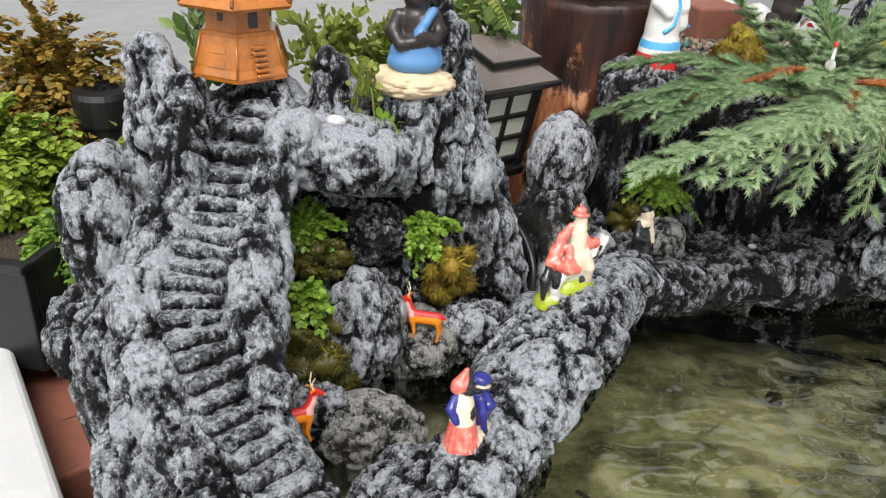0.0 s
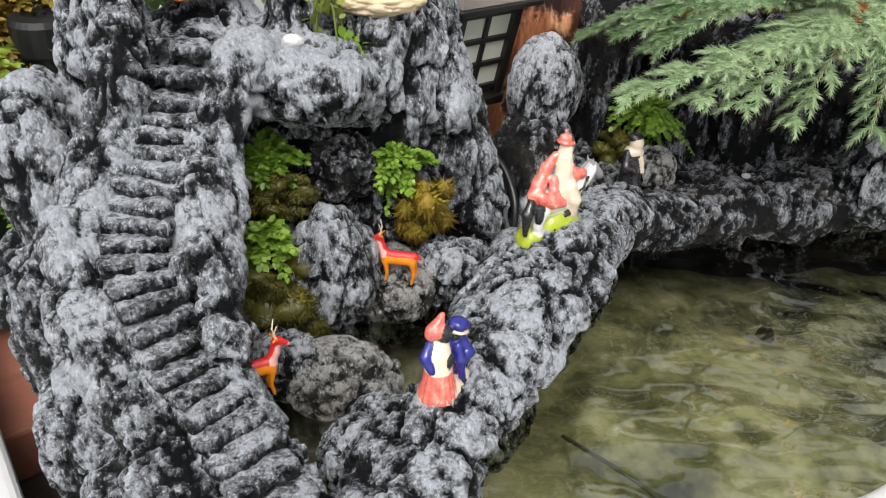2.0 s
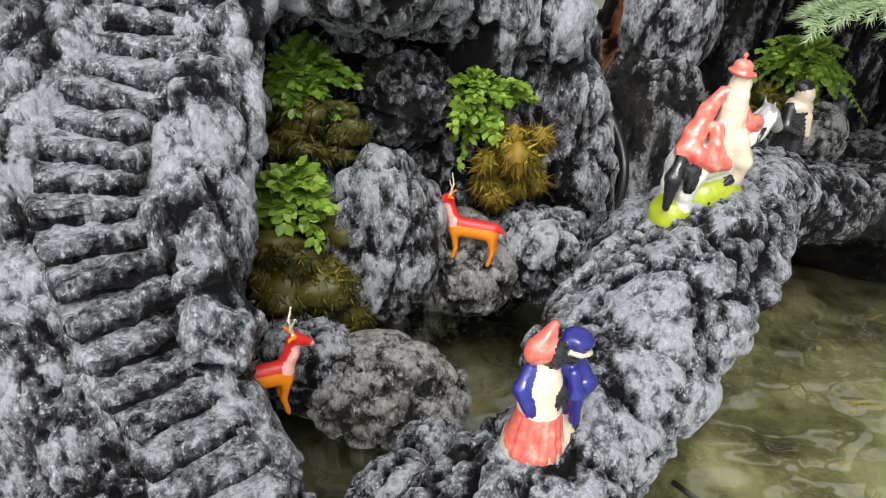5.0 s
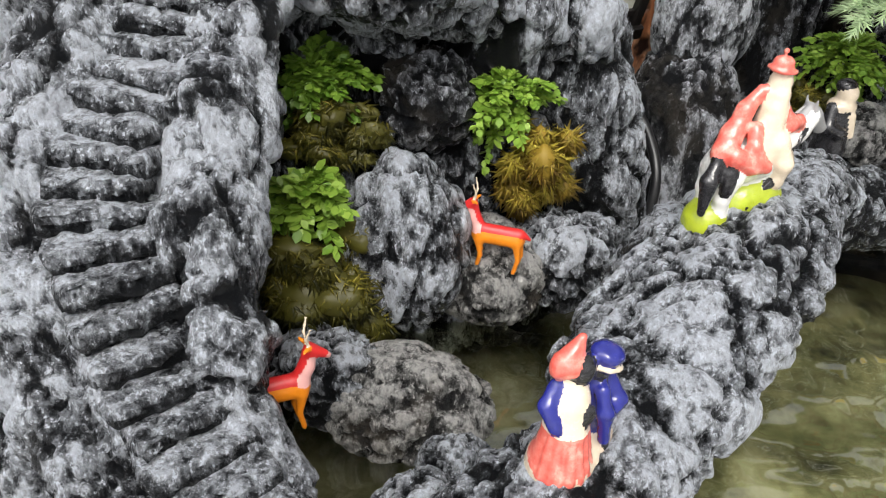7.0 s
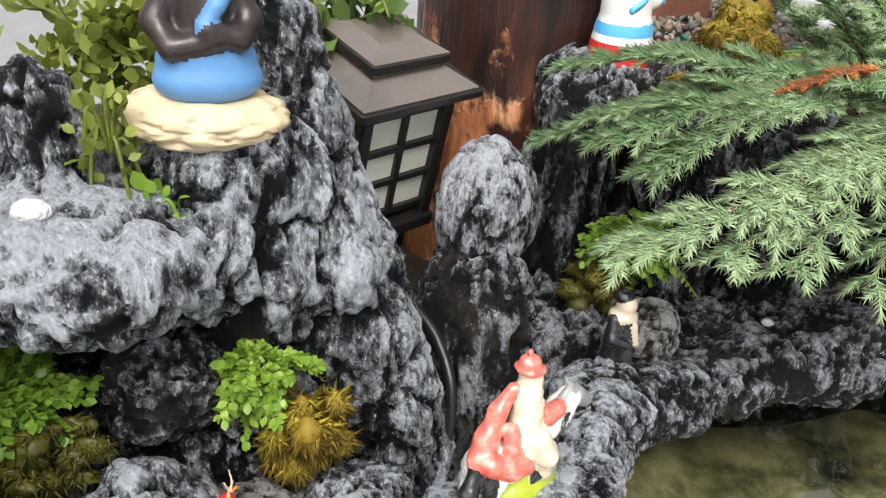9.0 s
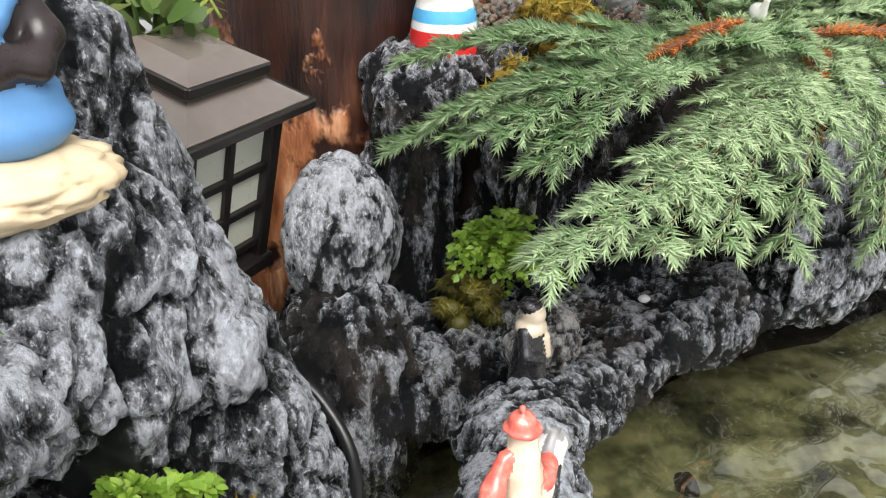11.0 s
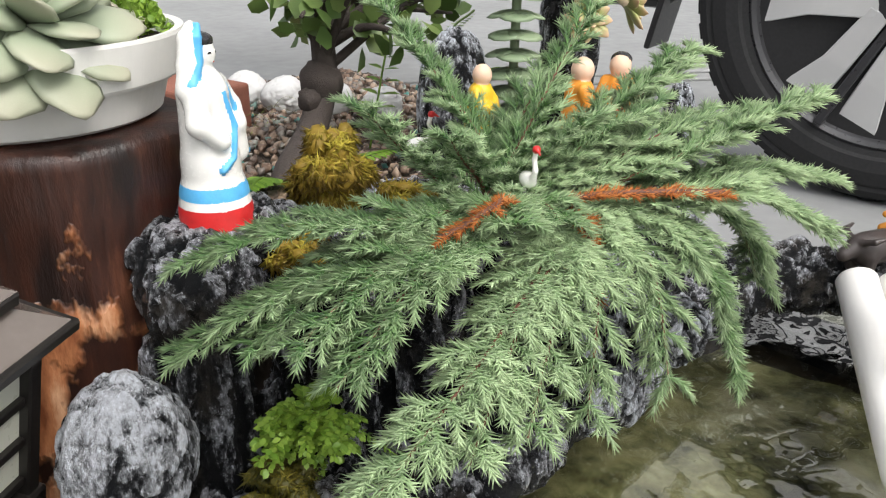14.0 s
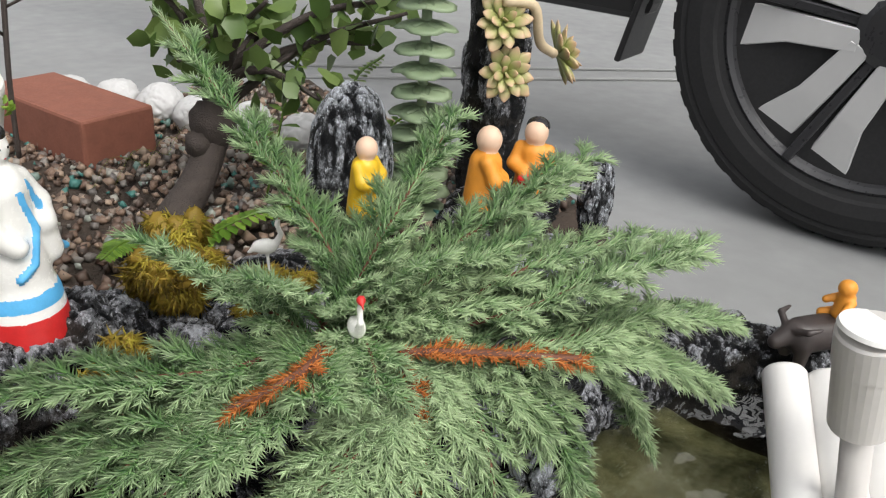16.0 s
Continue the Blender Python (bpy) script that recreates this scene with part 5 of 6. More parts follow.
# ---- pagoda ----
def pagoda():
    root = thing("toy_pagoda", "glossy amber brown ceramic pagoda on the rock top", "pagoda")
    root.matrix_world = pose(-0.172, 0.705, 0.800, 0, 0, 8)
    hexa = 0.5
    part("base", lathe([(0.047, 0.0), (0.047, 0.004), (0.043, 0.010), (0.0355, 0.036), (0.036, 0.040), (0.033, 0.0405)], 6, hexa), AMBER, root)
    body = part("body", lathe([(0.032, 0.039), (0.030, 0.064)], 6, hexa), AMBER, root)
    part("roof", lathe([(0.030, 0.0625), (0.052, 0.0605), (0.0545, 0.0635), (0.050, 0.068), (0.036, 0.076), (0.022, 0.088), (0.018, 0.094), (0.018, 0.116), (0.034, 0.114), (0.032, 0.119), (0.014, 0.132), (0.0, 0.142)], 6, hexa), AMBER, root)
    for k in range(6):
        a = math.radians(60 * k + 30)
        part("roof_ridge", tube([(0.054 * math.cos(a), 0.054 * math.sin(a), 0.0655), (0.037 * math.cos(a), 0.037 * math.sin(a), 0.0775), (0.022 * math.cos(a), 0.022 * math.sin(a), 0.0895)], 0.0016, 6), AMBER_DARK, root, smooth=True)
        part("corner_rib", tube([(0.0465 * math.cos(a), 0.0465 * math.sin(a), 0.004), (0.036 * math.cos(a), 0.036 * math.sin(a), 0.038)], 0.0011, 6), AMBER, root, smooth=True)
        f = math.radians(60 * k)
        for dz in (0.014, 0.026):
            r = 0.0375 - (dz - 0.010) * 0.26
            part("panel", block(0.0012, 0.016, 0.008, pose(r * math.cos(f), r * math.sin(f), dz, 0, -16, 60 * k), 0.0004, 1), AMBER, root)
    for k, name in ((4, "window"), (5, "doorway"), (0, "window"), (3, "window")):
        f = 60 * k
        w, h, z = (0.0085, 0.014, 0.050) if name == "doorway" else (0.0055, 0.008, 0.053)
        r = 0.0272
        opening = part(name, block(0.002, w, h, pose(r * math.cos(radians(f)), r * math.sin(radians(f)), z, 0, 0, f), 0.0009, 2), INK, root, "dark arched opening")
        part("surround", block(0.001, w + 0.003, h + 0.003, pose((r - 0.0006) * math.cos(radians(f)), (r - 0.0006) * math.sin(radians(f)), z, 0, 0, f), 0.0004, 1), AMBER, root)
    for i in range(6):
        r = 0.0445 - 0.0017 * i
        part("step", block(0.005, 0.012, 0.0028, pose(r * math.cos(radians(300)), r * math.sin(radians(300)), 0.006 + 0.0045 * i, 0, 0, 300), 0.0005, 1), AMBER, root)


pagoda()


# ---- lantern ----
def lantern():
    root = thing("garden_lantern", "black plastic lantern with frosted panes leaning beside the stone", "lantern")
    u = Vector((0.81, 0.59, 0)).normalized()
    w = Vector((-0.10, -0.34, 0.93))
    w = (w - w.dot(u) * u).normalized()
    n = w.cross(u)
    root.matrix_world = Matrix.Translation((0.092, 0.912, 0.684)) @ Matrix((u, n, w)).transposed().to_4x4()
    half, deep = 0.040, 0.040
    for sx in (-1, 1):
        for sy in (0, 1):
            part("corner_post", block(0.011, 0.011, 0.115, pose(sx * half, 0.004 + sy * 2 * deep, -0.004), 0.0012, 1), LAMP_BLACK, root)
    for side in range(4):
        ang = 90 * side
        m = pose(0, deep + 0.004, 0) @ pose(0, 0, 0, 0, 0, ang)
        part("pane", block(0.070, 0.003, 0.100, m @ pose(0, -deep + 0.003, 0), 0.0005, 1), PANE, root, "frosted cream pane")
        part("mullion", block(0.0062, 0.004, 0.100, m @ pose(0, -deep - 0.0005, 0), 0.0006, 1), LAMP_BLACK, root)
        for z in (-0.0155, 0.0155, -0.0475, 0.0475):
            part("glazing_bar", block(0.070, 0.0044, 0.0062, m @ pose(0, -deep - 0.0002, z), 0.0006, 1), LAMP_BLACK, root)
    m = pose(0, deep + 0.004, 0)
    sq = 0.125
    r2 = math.sqrt(2)

    def tier(profile):
        bm = lathe(profile, 4, sq * 4)
        bm.transform(m)
        return bm
    part("lower_roof", tier([(0.054 * r2, 0.058), (0.058 * r2, 0.060), (0.058 * r2, 0.0655), (0.055 * r2, 0.068), (0.034 * r2, 0.079), (0.034 * r2, 0.088)]), BRONZE_METAL, root, "wet brown roof")
    for k in range(4):
        part("eave", block(0.118, 0.007, 0.0075, m @ pose(0, 0, 0, 0, 0, 90 * k) @ pose(0, -0.0565, 0.0635), 0.0012, 1), LAMP_BLACK, root, "black eave")
        part("collar", block(0.072, 0.006, 0.008, m @ pose(0, 0, 0, 0, 0, 90 * k) @ pose(0, -0.0345, 0.0855), 0.001, 1), LAMP_BLACK, root)
    part("upper_roof", tier([(0.035 * r2, 0.085), (0.036 * r2, 0.090), (0.020 * r2, 0.097), (0.0, 0.098)]), BRONZE_METAL, root)
    part("base_plate", block(0.098, 0.098, 0.014, m @ pose(0, 0, -0.066), 0.002, 1), LAMP_BLACK, root)
    part("foot", block(0.07, 0.07, 0.11, m @ pose(0, 0, -0.127), 0.003, 1), LAMP_BLACK, root)


lantern()


# ---- small cast figures: each one plain mesh ----
def rider():
    c = Clay((-0.044, -0.026, -0.004), (0.056, 0.026, 0.100), 0.0011)
    # grassy base and the block under the belly
    c.rod((-0.020, 0, 0.003), (0.022, 0, 0.005), 0.0125, 0.0115, 0.003, slot=2)
    c.ball((0.006, -0.003, 0.013), (0.021, 0.0125, 0.014), 0.004, slot=2)
    for k in range(7):
        c.rod((-0.010 + 0.005 * k, -0.0125, 0.003), (-0.009 + 0.005 * k, -0.0110, 0.020 - 0.0012 * abs(k - 4)), 0.0016, 0.0010, 0.001, slot=2)
    # horse
    c.rod((-0.014, 0, 0.036), (0.014, 0, 0.036), 0.0125, 0.0110, 0.005, slot=0)
    for x, y in ((-0.017, -0.007), (-0.017, 0.007), (0.015, -0.007), (0.015, 0.007)):
        c.chain([(x, y, 0.032), (x * 1.12, y, 0.020), (x * 1.05, y, 0.006)], [0.0066, 0.0042, 0.0036], 0.003, slot=0)
    c.chain([(0.018, 0, 0.040), (0.031, 0, 0.050), (0.038, 0, 0.057)], [0.0090, 0.0068, 0.0056], 0.004, slot=0)
    c.rod((0.039, 0, 0.057), (0.0495, 0, 0.048), 0.0056, 0.0038, 0.003, slot=5)
    for y in (-0.003, 0.003):
        c.rod((0.037, y, 0.062), (0.036, y * 1.2, 0.067), 0.0016, 0.0008, 0.001, slot=5)
    c.chain([(0.022, -0.001, 0.050), (0.030, -0.001, 0.057), (0.037, 0.0, 0.063)], 0.0020, 0.001, slot=5)
    c.chain([(0.030, -0.006, 0.052), (0.024, -0.010, 0.046), (0.014, -0.0115, 0.043)], 0.0010, 0.0006, slot=3)
    # black tail and patches
    c.chain([(-0.025, -0.003, 0.042), (-0.031, -0.006, 0.032), (-0.032, -0.007, 0.014)], [0.0034, 0.0048, 0.0024], 0.002, slot=3)
    c.ball((-0.021, -0.0098, 0.032), (0.0042, 0.0034, 0.0095), 0.002, slot=3)
    c.ball((0.011, -0.0110, 0.027), (0.0072, 0.0020, 0.0026), 0.001, slot=3, turn=(0, -35, 0))
    c.ball((-0.004, -0.0118, 0.014), (0.0030, 0.0020, 0.0026), 0.001, slot=3)
    # rider: robe, leg, red cape over the rump, red sleeve
    c.rod((0.003, -0.003, 0.044), (0.006, -0.002, 0.074), 0.0095, 0.0062, 0.003, slot=4)
    c.chain([(0.008, -0.009, 0.050), (0.013, -0.0120, 0.038), (0.014, -0.0115, 0.026)], [0.0064, 0.0054, 0.0036], 0.003, slot=4)
    c.chain([(-0.001, 0.003, 0.076), (-0.009, 0.003, 0.066), (-0.016, 0.001, 0.054), (-0.022, -0.001, 0.046)], [0.0030, 0.0042, 0.0054, 0.0060], 0.004, slot=1)
    c.chain([(-0.020, -0.008, 0.046), (-0.010, -0.0125, 0.041), (0.000, -0.0130, 0.038)], [0.0052, 0.0046, 0.0034], 0.003, slot=1)
    c.chain([(-0.006, -0.004, 0.058), (-0.008, -0.009, 0.049), (-0.003, -0.0115, 0.042)], [0.0036, 0.0040, 0.0028], 0.002, slot=1)
    c.chain([(0.010, -0.004, 0.066), (0.016, -0.006, 0.058), (0.024, -0.004, 0.057)], [0.0042, 0.0046, 0.0048], 0.003, slot=1)
    c.ball((0.007, 0, 0.0805), (0.0062, 0.0060, 0.0074), 0.002, slot=4)
    c.ball((0.0058, 0, 0.0872), (0.0080, 0.0078, 0.0022), 0.001, slot=1, turn=(0, 6, 0))
    c.ball((0.0052, 0, 0.0905), (0.0058, 0.0056, 0.0042), 0.001, slot=1)
    c.ball((0.0045, 0, 0.0968), 0.0018, 0.001, slot=1)
    figure("horse_rider_figurine", c, [CERAMIC_WHITE, SALMON, LIME, INK, CREAM, BRAKE], "glazed figurine of a rider in red on a white horse", "figurine", (0.130, 0.611, 0.629), 31, 0.98, 0.0004)


rider()


def couple():
    c = Clay((-0.034, -0.028, -0.004), (0.034, 0.028, 0.088), 0.0011)
    c.rod((-0.008, -0.004, 0.002), (0.010, 0.004, 0.003), 0.0165, 0.0150, 0.004, slot=0)
    # woman: pleated red skirt, cream apron bodice, blue sleeve, black hair, red scarf tied to a point
    c.rod((-0.010, -0.005, 0.009), (-0.009, -0.004, 0.026), 0.0138, 0.0105, 0.003, slot=1)
    for k in range(9):
        a = radians(-160 + 20 * k)
        c.rod((-0.010 + 0.0140 * math.cos(a), -0.005 + 0.0140 * math.sin(a), 0.007), (-0.009 + 0.0100 * math.cos(a), -0.004 + 0.0100 * math.sin(a), 0.028), 0.0018, 0.0012, 0.001, slot=1)
    c.chain([(-0.009, -0.004, 0.030), (-0.008, -0.002, 0.042), (-0.006, 0.000, 0.051)], [0.0098, 0.0088, 0.0062], 0.003, slot=0)
    c.ball((-0.004, -0.0110, 0.038), (0.0036, 0.0022, 0.0068), 0.001, slot=3, turn=(0, 20, 0))
    c.chain([(-0.014, 0.001, 0.050), (-0.0195, -0.002, 0.042), (-0.018, -0.008, 0.034)], [0.0036, 0.0040, 0.0032], 0.002, slot=2)
    c.ball((-0.004, -0.001, 0.058), (0.0066, 0.0066, 0.0078), 0.002, slot=3)
    c.rod((-0.010, 0.001, 0.062), (-0.004, 0.002, 0.073), 0.0068, 0.0022, 0.002, slot=1)
    c.ball((-0.0135, 0.001, 0.060), (0.0052, 0.0050, 0.0060), 0.002, slot=1)
    # man: blue coat, arm across, blue cap over a white band
    c.chain([(0.009, 0.003, 0.008), (0.009, 0.003, 0.030), (0.007, 0.003, 0.047)], [0.0062, 0.0085, 0.0072], 0.003, slot=2)
    c.chain([(0.013, 0.001, 0.046), (0.0165, -0.005, 0.036), (0.008, -0.0100, 0.034)], [0.0046, 0.0046, 0.0036], 0.002, slot=2)
    c.chain([(0.006, -0.006, 0.046), (0.006, -0.010, 0.036), (0.008, -0.011, 0.020)], [0.0034, 0.0036, 0.0030], 0.002, slot=2)
    c.rod((0.011, -0.006, 0.010), (0.013, -0.010, 0.004), 0.0042, 0.0036, 0.002, slot=3)
    c.ball((0.0065, 0.002, 0.054), (0.0066, 0.0066, 0.0070), 0.002, slot=3)
    c.ball((0.0095, -0.001, 0.0565), (0.0078, 0.0070, 0.0022), 0.001, slot=0, turn=(0, 14, 0))
    c.ball((0.0095, 0.000, 0.0615), (0.0084, 0.0078, 0.0050), 0.001, slot=2, turn=(0, 14, 0))
    figure("couple_figurine", c, [CREAM, SALMON, COBALT, INK], "glazed figurine of a couple in red skirt and blue robe", "figurine", (0.040, 0.464, 0.587), 30, 0.93, 0.0004)


couple()


def small_dark_figure():
    c = Clay((-0.022, -0.022, -0.004), (0.022, 0.022, 0.076), 0.0014)
    c.rod((0, 0, 0.0), (0, 0, 0.042), 0.0145, 0.0105, 0.004, slot=0)
    c.chain([(-0.010, -0.002, 0.044), (-0.014, -0.008, 0.030), (-0.004, -0.012, 0.026)], 0.005, 0.003, slot=0)
    c.rod((0.004, -0.010, 0.040), (0.009, -0.011, 0.022), 0.0035, 0.0025, 0.002, slot=1)
    c.ball((0, 0, 0.046), (0.012, 0.011, 0.006), 0.003, slot=1)
    c.ball((0.001, -0.001, 0.056), (0.0085, 0.0085, 0.0085), 0.003, slot=1)
    c.ball((0, 0.002, 0.062), (0.0085, 0.0080, 0.0060), 0.002, slot=0)
    figure("dark_robed_figurine", c, [INK, CREAM], "small figurine in a black robe with a cream collar", "figurine", (0.240, 0.768, 0.598), 20, 0.86)


small_dark_figure()


def deer(place, turn, label, size=1.0):
    c = Clay((-0.026, -0.012, -0.002), (0.030, 0.012, 0.068), 0.0011)
    c.rod((-0.013, 0, 0.0245), (0.012, 0, 0.0245), 0.0062, 0.0058, 0.003, slot=0)
    c.rod((-0.015, 0, 0.0285), (0.010, 0, 0.0290), 0.0042, 0.0042, 0.002, slot=1)
    for x, y in ((-0.015, -0.0035), (-0.014, 0.0035), (0.013, -0.0035), (0.012, 0.0035)):
        c.rod((x, y, 0.022), (x * 1.0 - 0.002, y * 1.2, 0.010), 0.0030, 0.0017, 0.002, slot=0)
        c.rod((x - 0.002, y * 1.2, 0.010), (x, y * 1.2, 0.0), 0.0017, 0.0016, 0.001, slot=0)
    c.chain([(0.013, 0, 0.028), (0.017, 0, 0.037), (0.019, 0, 0.044)], [0.0048, 0.0033, 0.003], 0.003, slot=2)
    c.chain([(0.010, 0, 0.030), (0.0145, 0, 0.038), (0.017, 0, 0.046)], 0.0024, 0.001, slot=1)
    c.rod((0.019, 0, 0.0475), (0.0255, 0, 0.0435), 0.0036, 0.0021, 0.002, slot=1)
    c.rod((0.0235, 0, 0.0445), (0.0275, 0, 0.042), 0.0022, 0.0017, 0.001, slot=2)
    c.rod((-0.018, 0, 0.029), (-0.022, 0, 0.026), 0.002, 0.0012, 0.001, slot=1)
    for s in (-1, 1):
        c.rod((0.018, s * 0.002, 0.050), (0.0145, s * 0.006, 0.051), 0.0014, 0.001, 0.001, slot=0)
        c.chain([(0.018, s * 0.0015, 0.050), (0.0165, s * 0.003, 0.057), (0.0185, s * 0.005, 0.064)], [0.001, 0.0009, 0.0008], 0.0005, slot=3)
    figure("toy_deer", c, [ORANGE, RED, PINK, CREAM], label, "toy deer", place, turn, size)


deer((0.004, 0.650, 0.553), 172, "small orange plastic deer with a red back", 0.95)
deer((-0.100, 0.497, 0.550), 25, "small orange plastic deer with pale antlers on the ledge", 0.98)


def white_lady():
    c = Clay((-0.042, -0.036, -0.004), (0.048, 0.036, 0.160), 0.0016)
    c.rod((0, 0, 0.002), (0, 0, 0.012), 0.0285, 0.0275, 0.003, slot=2)
    c.rod((0, 0, 0.017), (0, 0, 0.020), 0.0268, 0.0262, 0.002, slot=0)
    c.rod((0, 0, 0.023), (0, 0, 0.026), 0.0260, 0.0252, 0.002, slot=1)
    c.rod((0, 0, 0.032), (-0.001, 0, 0.052), 0.0235, 0.0200, 0.004, slot=0)
    c.rod((-0.001, 0, 0.052), (-0.003, 0, 0.105), 0.0205, 0.0175, 0.006, slot=0)
    c.rod((-0.003, 0, 0.105), (-0.004, 0, 0.122), 0.0165, 0.008, 0.005, slot=0)
    c.chain([(-0.018, -0.004, 0.108), (-0.022, -0.008, 0.085), (-0.012, -0.018, 0.072)], [0.009, 0.0085, 0.007], 0.004, slot=0)
    c.chain([(0.010, -0.004, 0.108), (0.018, -0.008, 0.090), (0.016, -0.014, 0.078)], [0.008, 0.008, 0.007], 0.004, slot=0)
    c.rod((0.016, -0.012, 0.080), (0.020, -0.010, 0.056), 0.0075, 0.009, 0.004, slot=0)
    c.rod((0.020, -0.010, 0.060), (0.034, -0.010, 0.052), 0.004, 0.0028, 0.003, slot=1)
    c.chain([(-0.003, -0.017, 0.104), (0.003, -0.021, 0.080), (-0.004, -0.0225, 0.058), (-0.014, -0.019, 0.050)], 0.0020, 0.001, slot=1)
    c.chain([(0.006, -0.014, 0.108), (0.015, -0.015, 0.086), (0.022, -0.012, 0.066)], 0.0016, 0.001, slot=1)
    c.ball((-0.002, -0.003, 0.131), (0.0092, 0.0090, 0.0110), 0.003, slot=0)
    c.ball((-0.002, -0.002, 0.140), (0.0094, 0.0090, 0.0055), 0.002, slot=3)
    c.chain([(-0.004, 0.003, 0.148), (-0.013, 0.001, 0.142), (-0.017, 0.0, 0.124), (-0.020, 0, 0.108)], [0.0050, 0.0058, 0.0068, 0.008], 0.003, slot=0)
    c.chain([(-0.005, -0.003, 0.150), (-0.011, -0.006, 0.143), (-0.012, -0.006, 0.126), (-0.022, -0.006, 0.112)], [0.0025, 0.0030, 0.0030, 0.004], 0.001, slot=1)
    c.ball((-0.002, -0.0122, 0.1262), (0.0016, 0.0008, 0.0007), 0.0005, slot=2)
    for s in (-1, 1):
        c.rod((-0.002 + s * 0.0024, -0.0118, 0.1318), (-0.002 + s * 0.0052, -0.0108, 0.1322), 0.0006, 0.0006, 0.0003, slot=3)
    figure("white_robed_statue", c, [CERAMIC_WHITE, SKYBLUE, RED, INK], "white robed ceramic statue with blue trim and red base", "statue", (0.285, 0.992, 0.750), 30, 0.98)


white_lady()


def seated():
    c = Clay((-0.045, -0.040, -0.004), (0.045, 0.040, 0.110), 0.0018)
    c.ball((0, 0, 0.010), (0.030, 0.022, 0.015), 0.006, slot=1)
    c.ball((0, 0, 0.022), (0.027, 0.018, 0.012), 0.006, slot=1)
    c.rod((0, 0.002, 0.026), (0, 0.003, 0.052), 0.0175, 0.0165, 0.006, slot=0)
    c.chain([(-0.018, 0.002, 0.056), (-0.025, -0.002, 0.042), (-0.018, -0.013, 0.030), (0.004, -0.016, 0.034)], [0.0075, 0.0070, 0.0062, 0.0055], 0.004, slot=0)
    c.chain([(0.018, 0.002, 0.056), (0.024, -0.002, 0.042), (0.017, -0.013, 0.034), (0.002, -0.017, 0.040)], [0.0075, 0.0070, 0.0062, 0.0055], 0.004, slot=0)
    c.chain([(0.016, -0.006, 0.062), (0.007, -0.0145, 0.052), (0.000, -0.0165, 0.042)], 0.0045, 0.002, slot=1)
    c.ball((0, 0.001, 0.077), (0.0145, 0.0145, 0.0165), 0.004, slot=0)
    figure("seated_figure", c, [BRONZE, BLUE_CLOTH], "small dark brown seated statue in a blue wrap", "statue", (-0.016, 0.722, 0.804), 12, 0.88)


seated()
boulder("sandstone_slab", (-0.021, 0.722, 0.793), (0.044, 0.034, 0.015), 61, "flat cream sandstone slab under a seated statue", SAND, 0.22, category="stone")


def crane(place, turn, label):
    c = Clay((-0.016, -0.010, -0.002), (0.018, 0.010, 0.050), 0.0010)
    c.ball((-0.002, 0, 0.018), (0.0085, 0.0052, 0.0056), 0.002, slot=0)
    c.rod((-0.008, 0, 0.018), (-0.013, 0, 0.014), 0.003, 0.0012, 0.002, slot=0)
    for y in (-0.0025, 0.0025):
        c.rod((-0.001, y, 0.015), (0.000, y, 0.0), 0.0012, 0.0010, 0.001, slot=0)
    c.chain([(0.005, 0, 0.020), (0.0085, 0, 0.027), (0.006, 0, 0.034), (0.0075, 0, 0.040)], [0.0026, 0.0018, 0.0017, 0.0018], 0.001, slot=0)
    c.ball((0.008, 0, 0.0412), (0.0030, 0.0026, 0.0026), 0.001, slot=1)
    c.rod((0.010, 0, 0.041), (0.0145, 0, 0.0385), 0.0013, 0.0006, 0.001, slot=1)
    figure("toy_crane", c, [CERAMIC_WHITE, RED], label, "toy crane", place, turn, 1.0)


crane((0.406, 0.794, 0.793), -115, "tiny white plastic crane with a red head")
crane((0.424, 0.920, 0.786), -30, "tiny white plastic crane among the needles")


def monk(place, turn, robe, label, bald=True, bowl=False, size=1.0):
    c = Clay((-0.026, -0.026, -0.002), (0.026, 0.026, 0.074), 0.0014)
    c.rod((0, 0, 0.002), (0, 0, 0.040), 0.0150, 0.0115, 0.004, slot=0)
    c.chain([(-0.011, 0, 0.044), (-0.014, -0.006, 0.032), (-0.004, -0.013, 0.028)], 0.0052, 0.003, slot=0)
    c.chain([(0.011, 0, 0.044), (0.014, -0.006, 0.032), (0.004, -0.013, 0.028)], 0.0052, 0.003, slot=0)
    c.ball((0, -0.001, 0.057), (0.0092, 0.0090, 0.0100), 0.002, slot=1)
    if not bald:
        c.ball((0, 0.003, 0.062), (0.0092, 0.0085, 0.0070), 0.001, slot=2)
    if bowl:
        c.ball((0, -0.018, 0.024), (0.008, 0.005, 0.004), 0.001, slot=3)
    figure("robed_figurine", c, [robe, SKIN_PAINT, INK, RED], label, "figurine", place, turn, size)


monk((0.548, 0.978, 0.776), 20, YELLOW, "small figurine in a yellow robe beside a rock")
monk((0.662, 0.952, 0.755), 50, SAFFRON, "small seated figurine in a saffron robe", size=1.28)
monk((0.722, 0.948, 0.757), -60, SAFFRON, "small black haired figurine in a saffron robe with a red bowl", False, True, 1.2)
boulder("dark_stone", (0.588, 1.055, 0.785), (0.046, 0.036, 0.086), 71, "upright blue black stone streaked white behind the figurines", lump=0.13, category="stone")
boulder("dark_stone", (0.685, 0.955, 0.745), (0.075, 0.05, 0.032), 72, "flat dark stone under two seated figurines", ROCK_DARK, 0.25, category="stone")
boulder("dark_stone", (0.748, 0.890, 0.775), (0.018, 0.018, 0.042), 73, "small speckled upright stone beside the juniper", lump=0.25, category="stone")
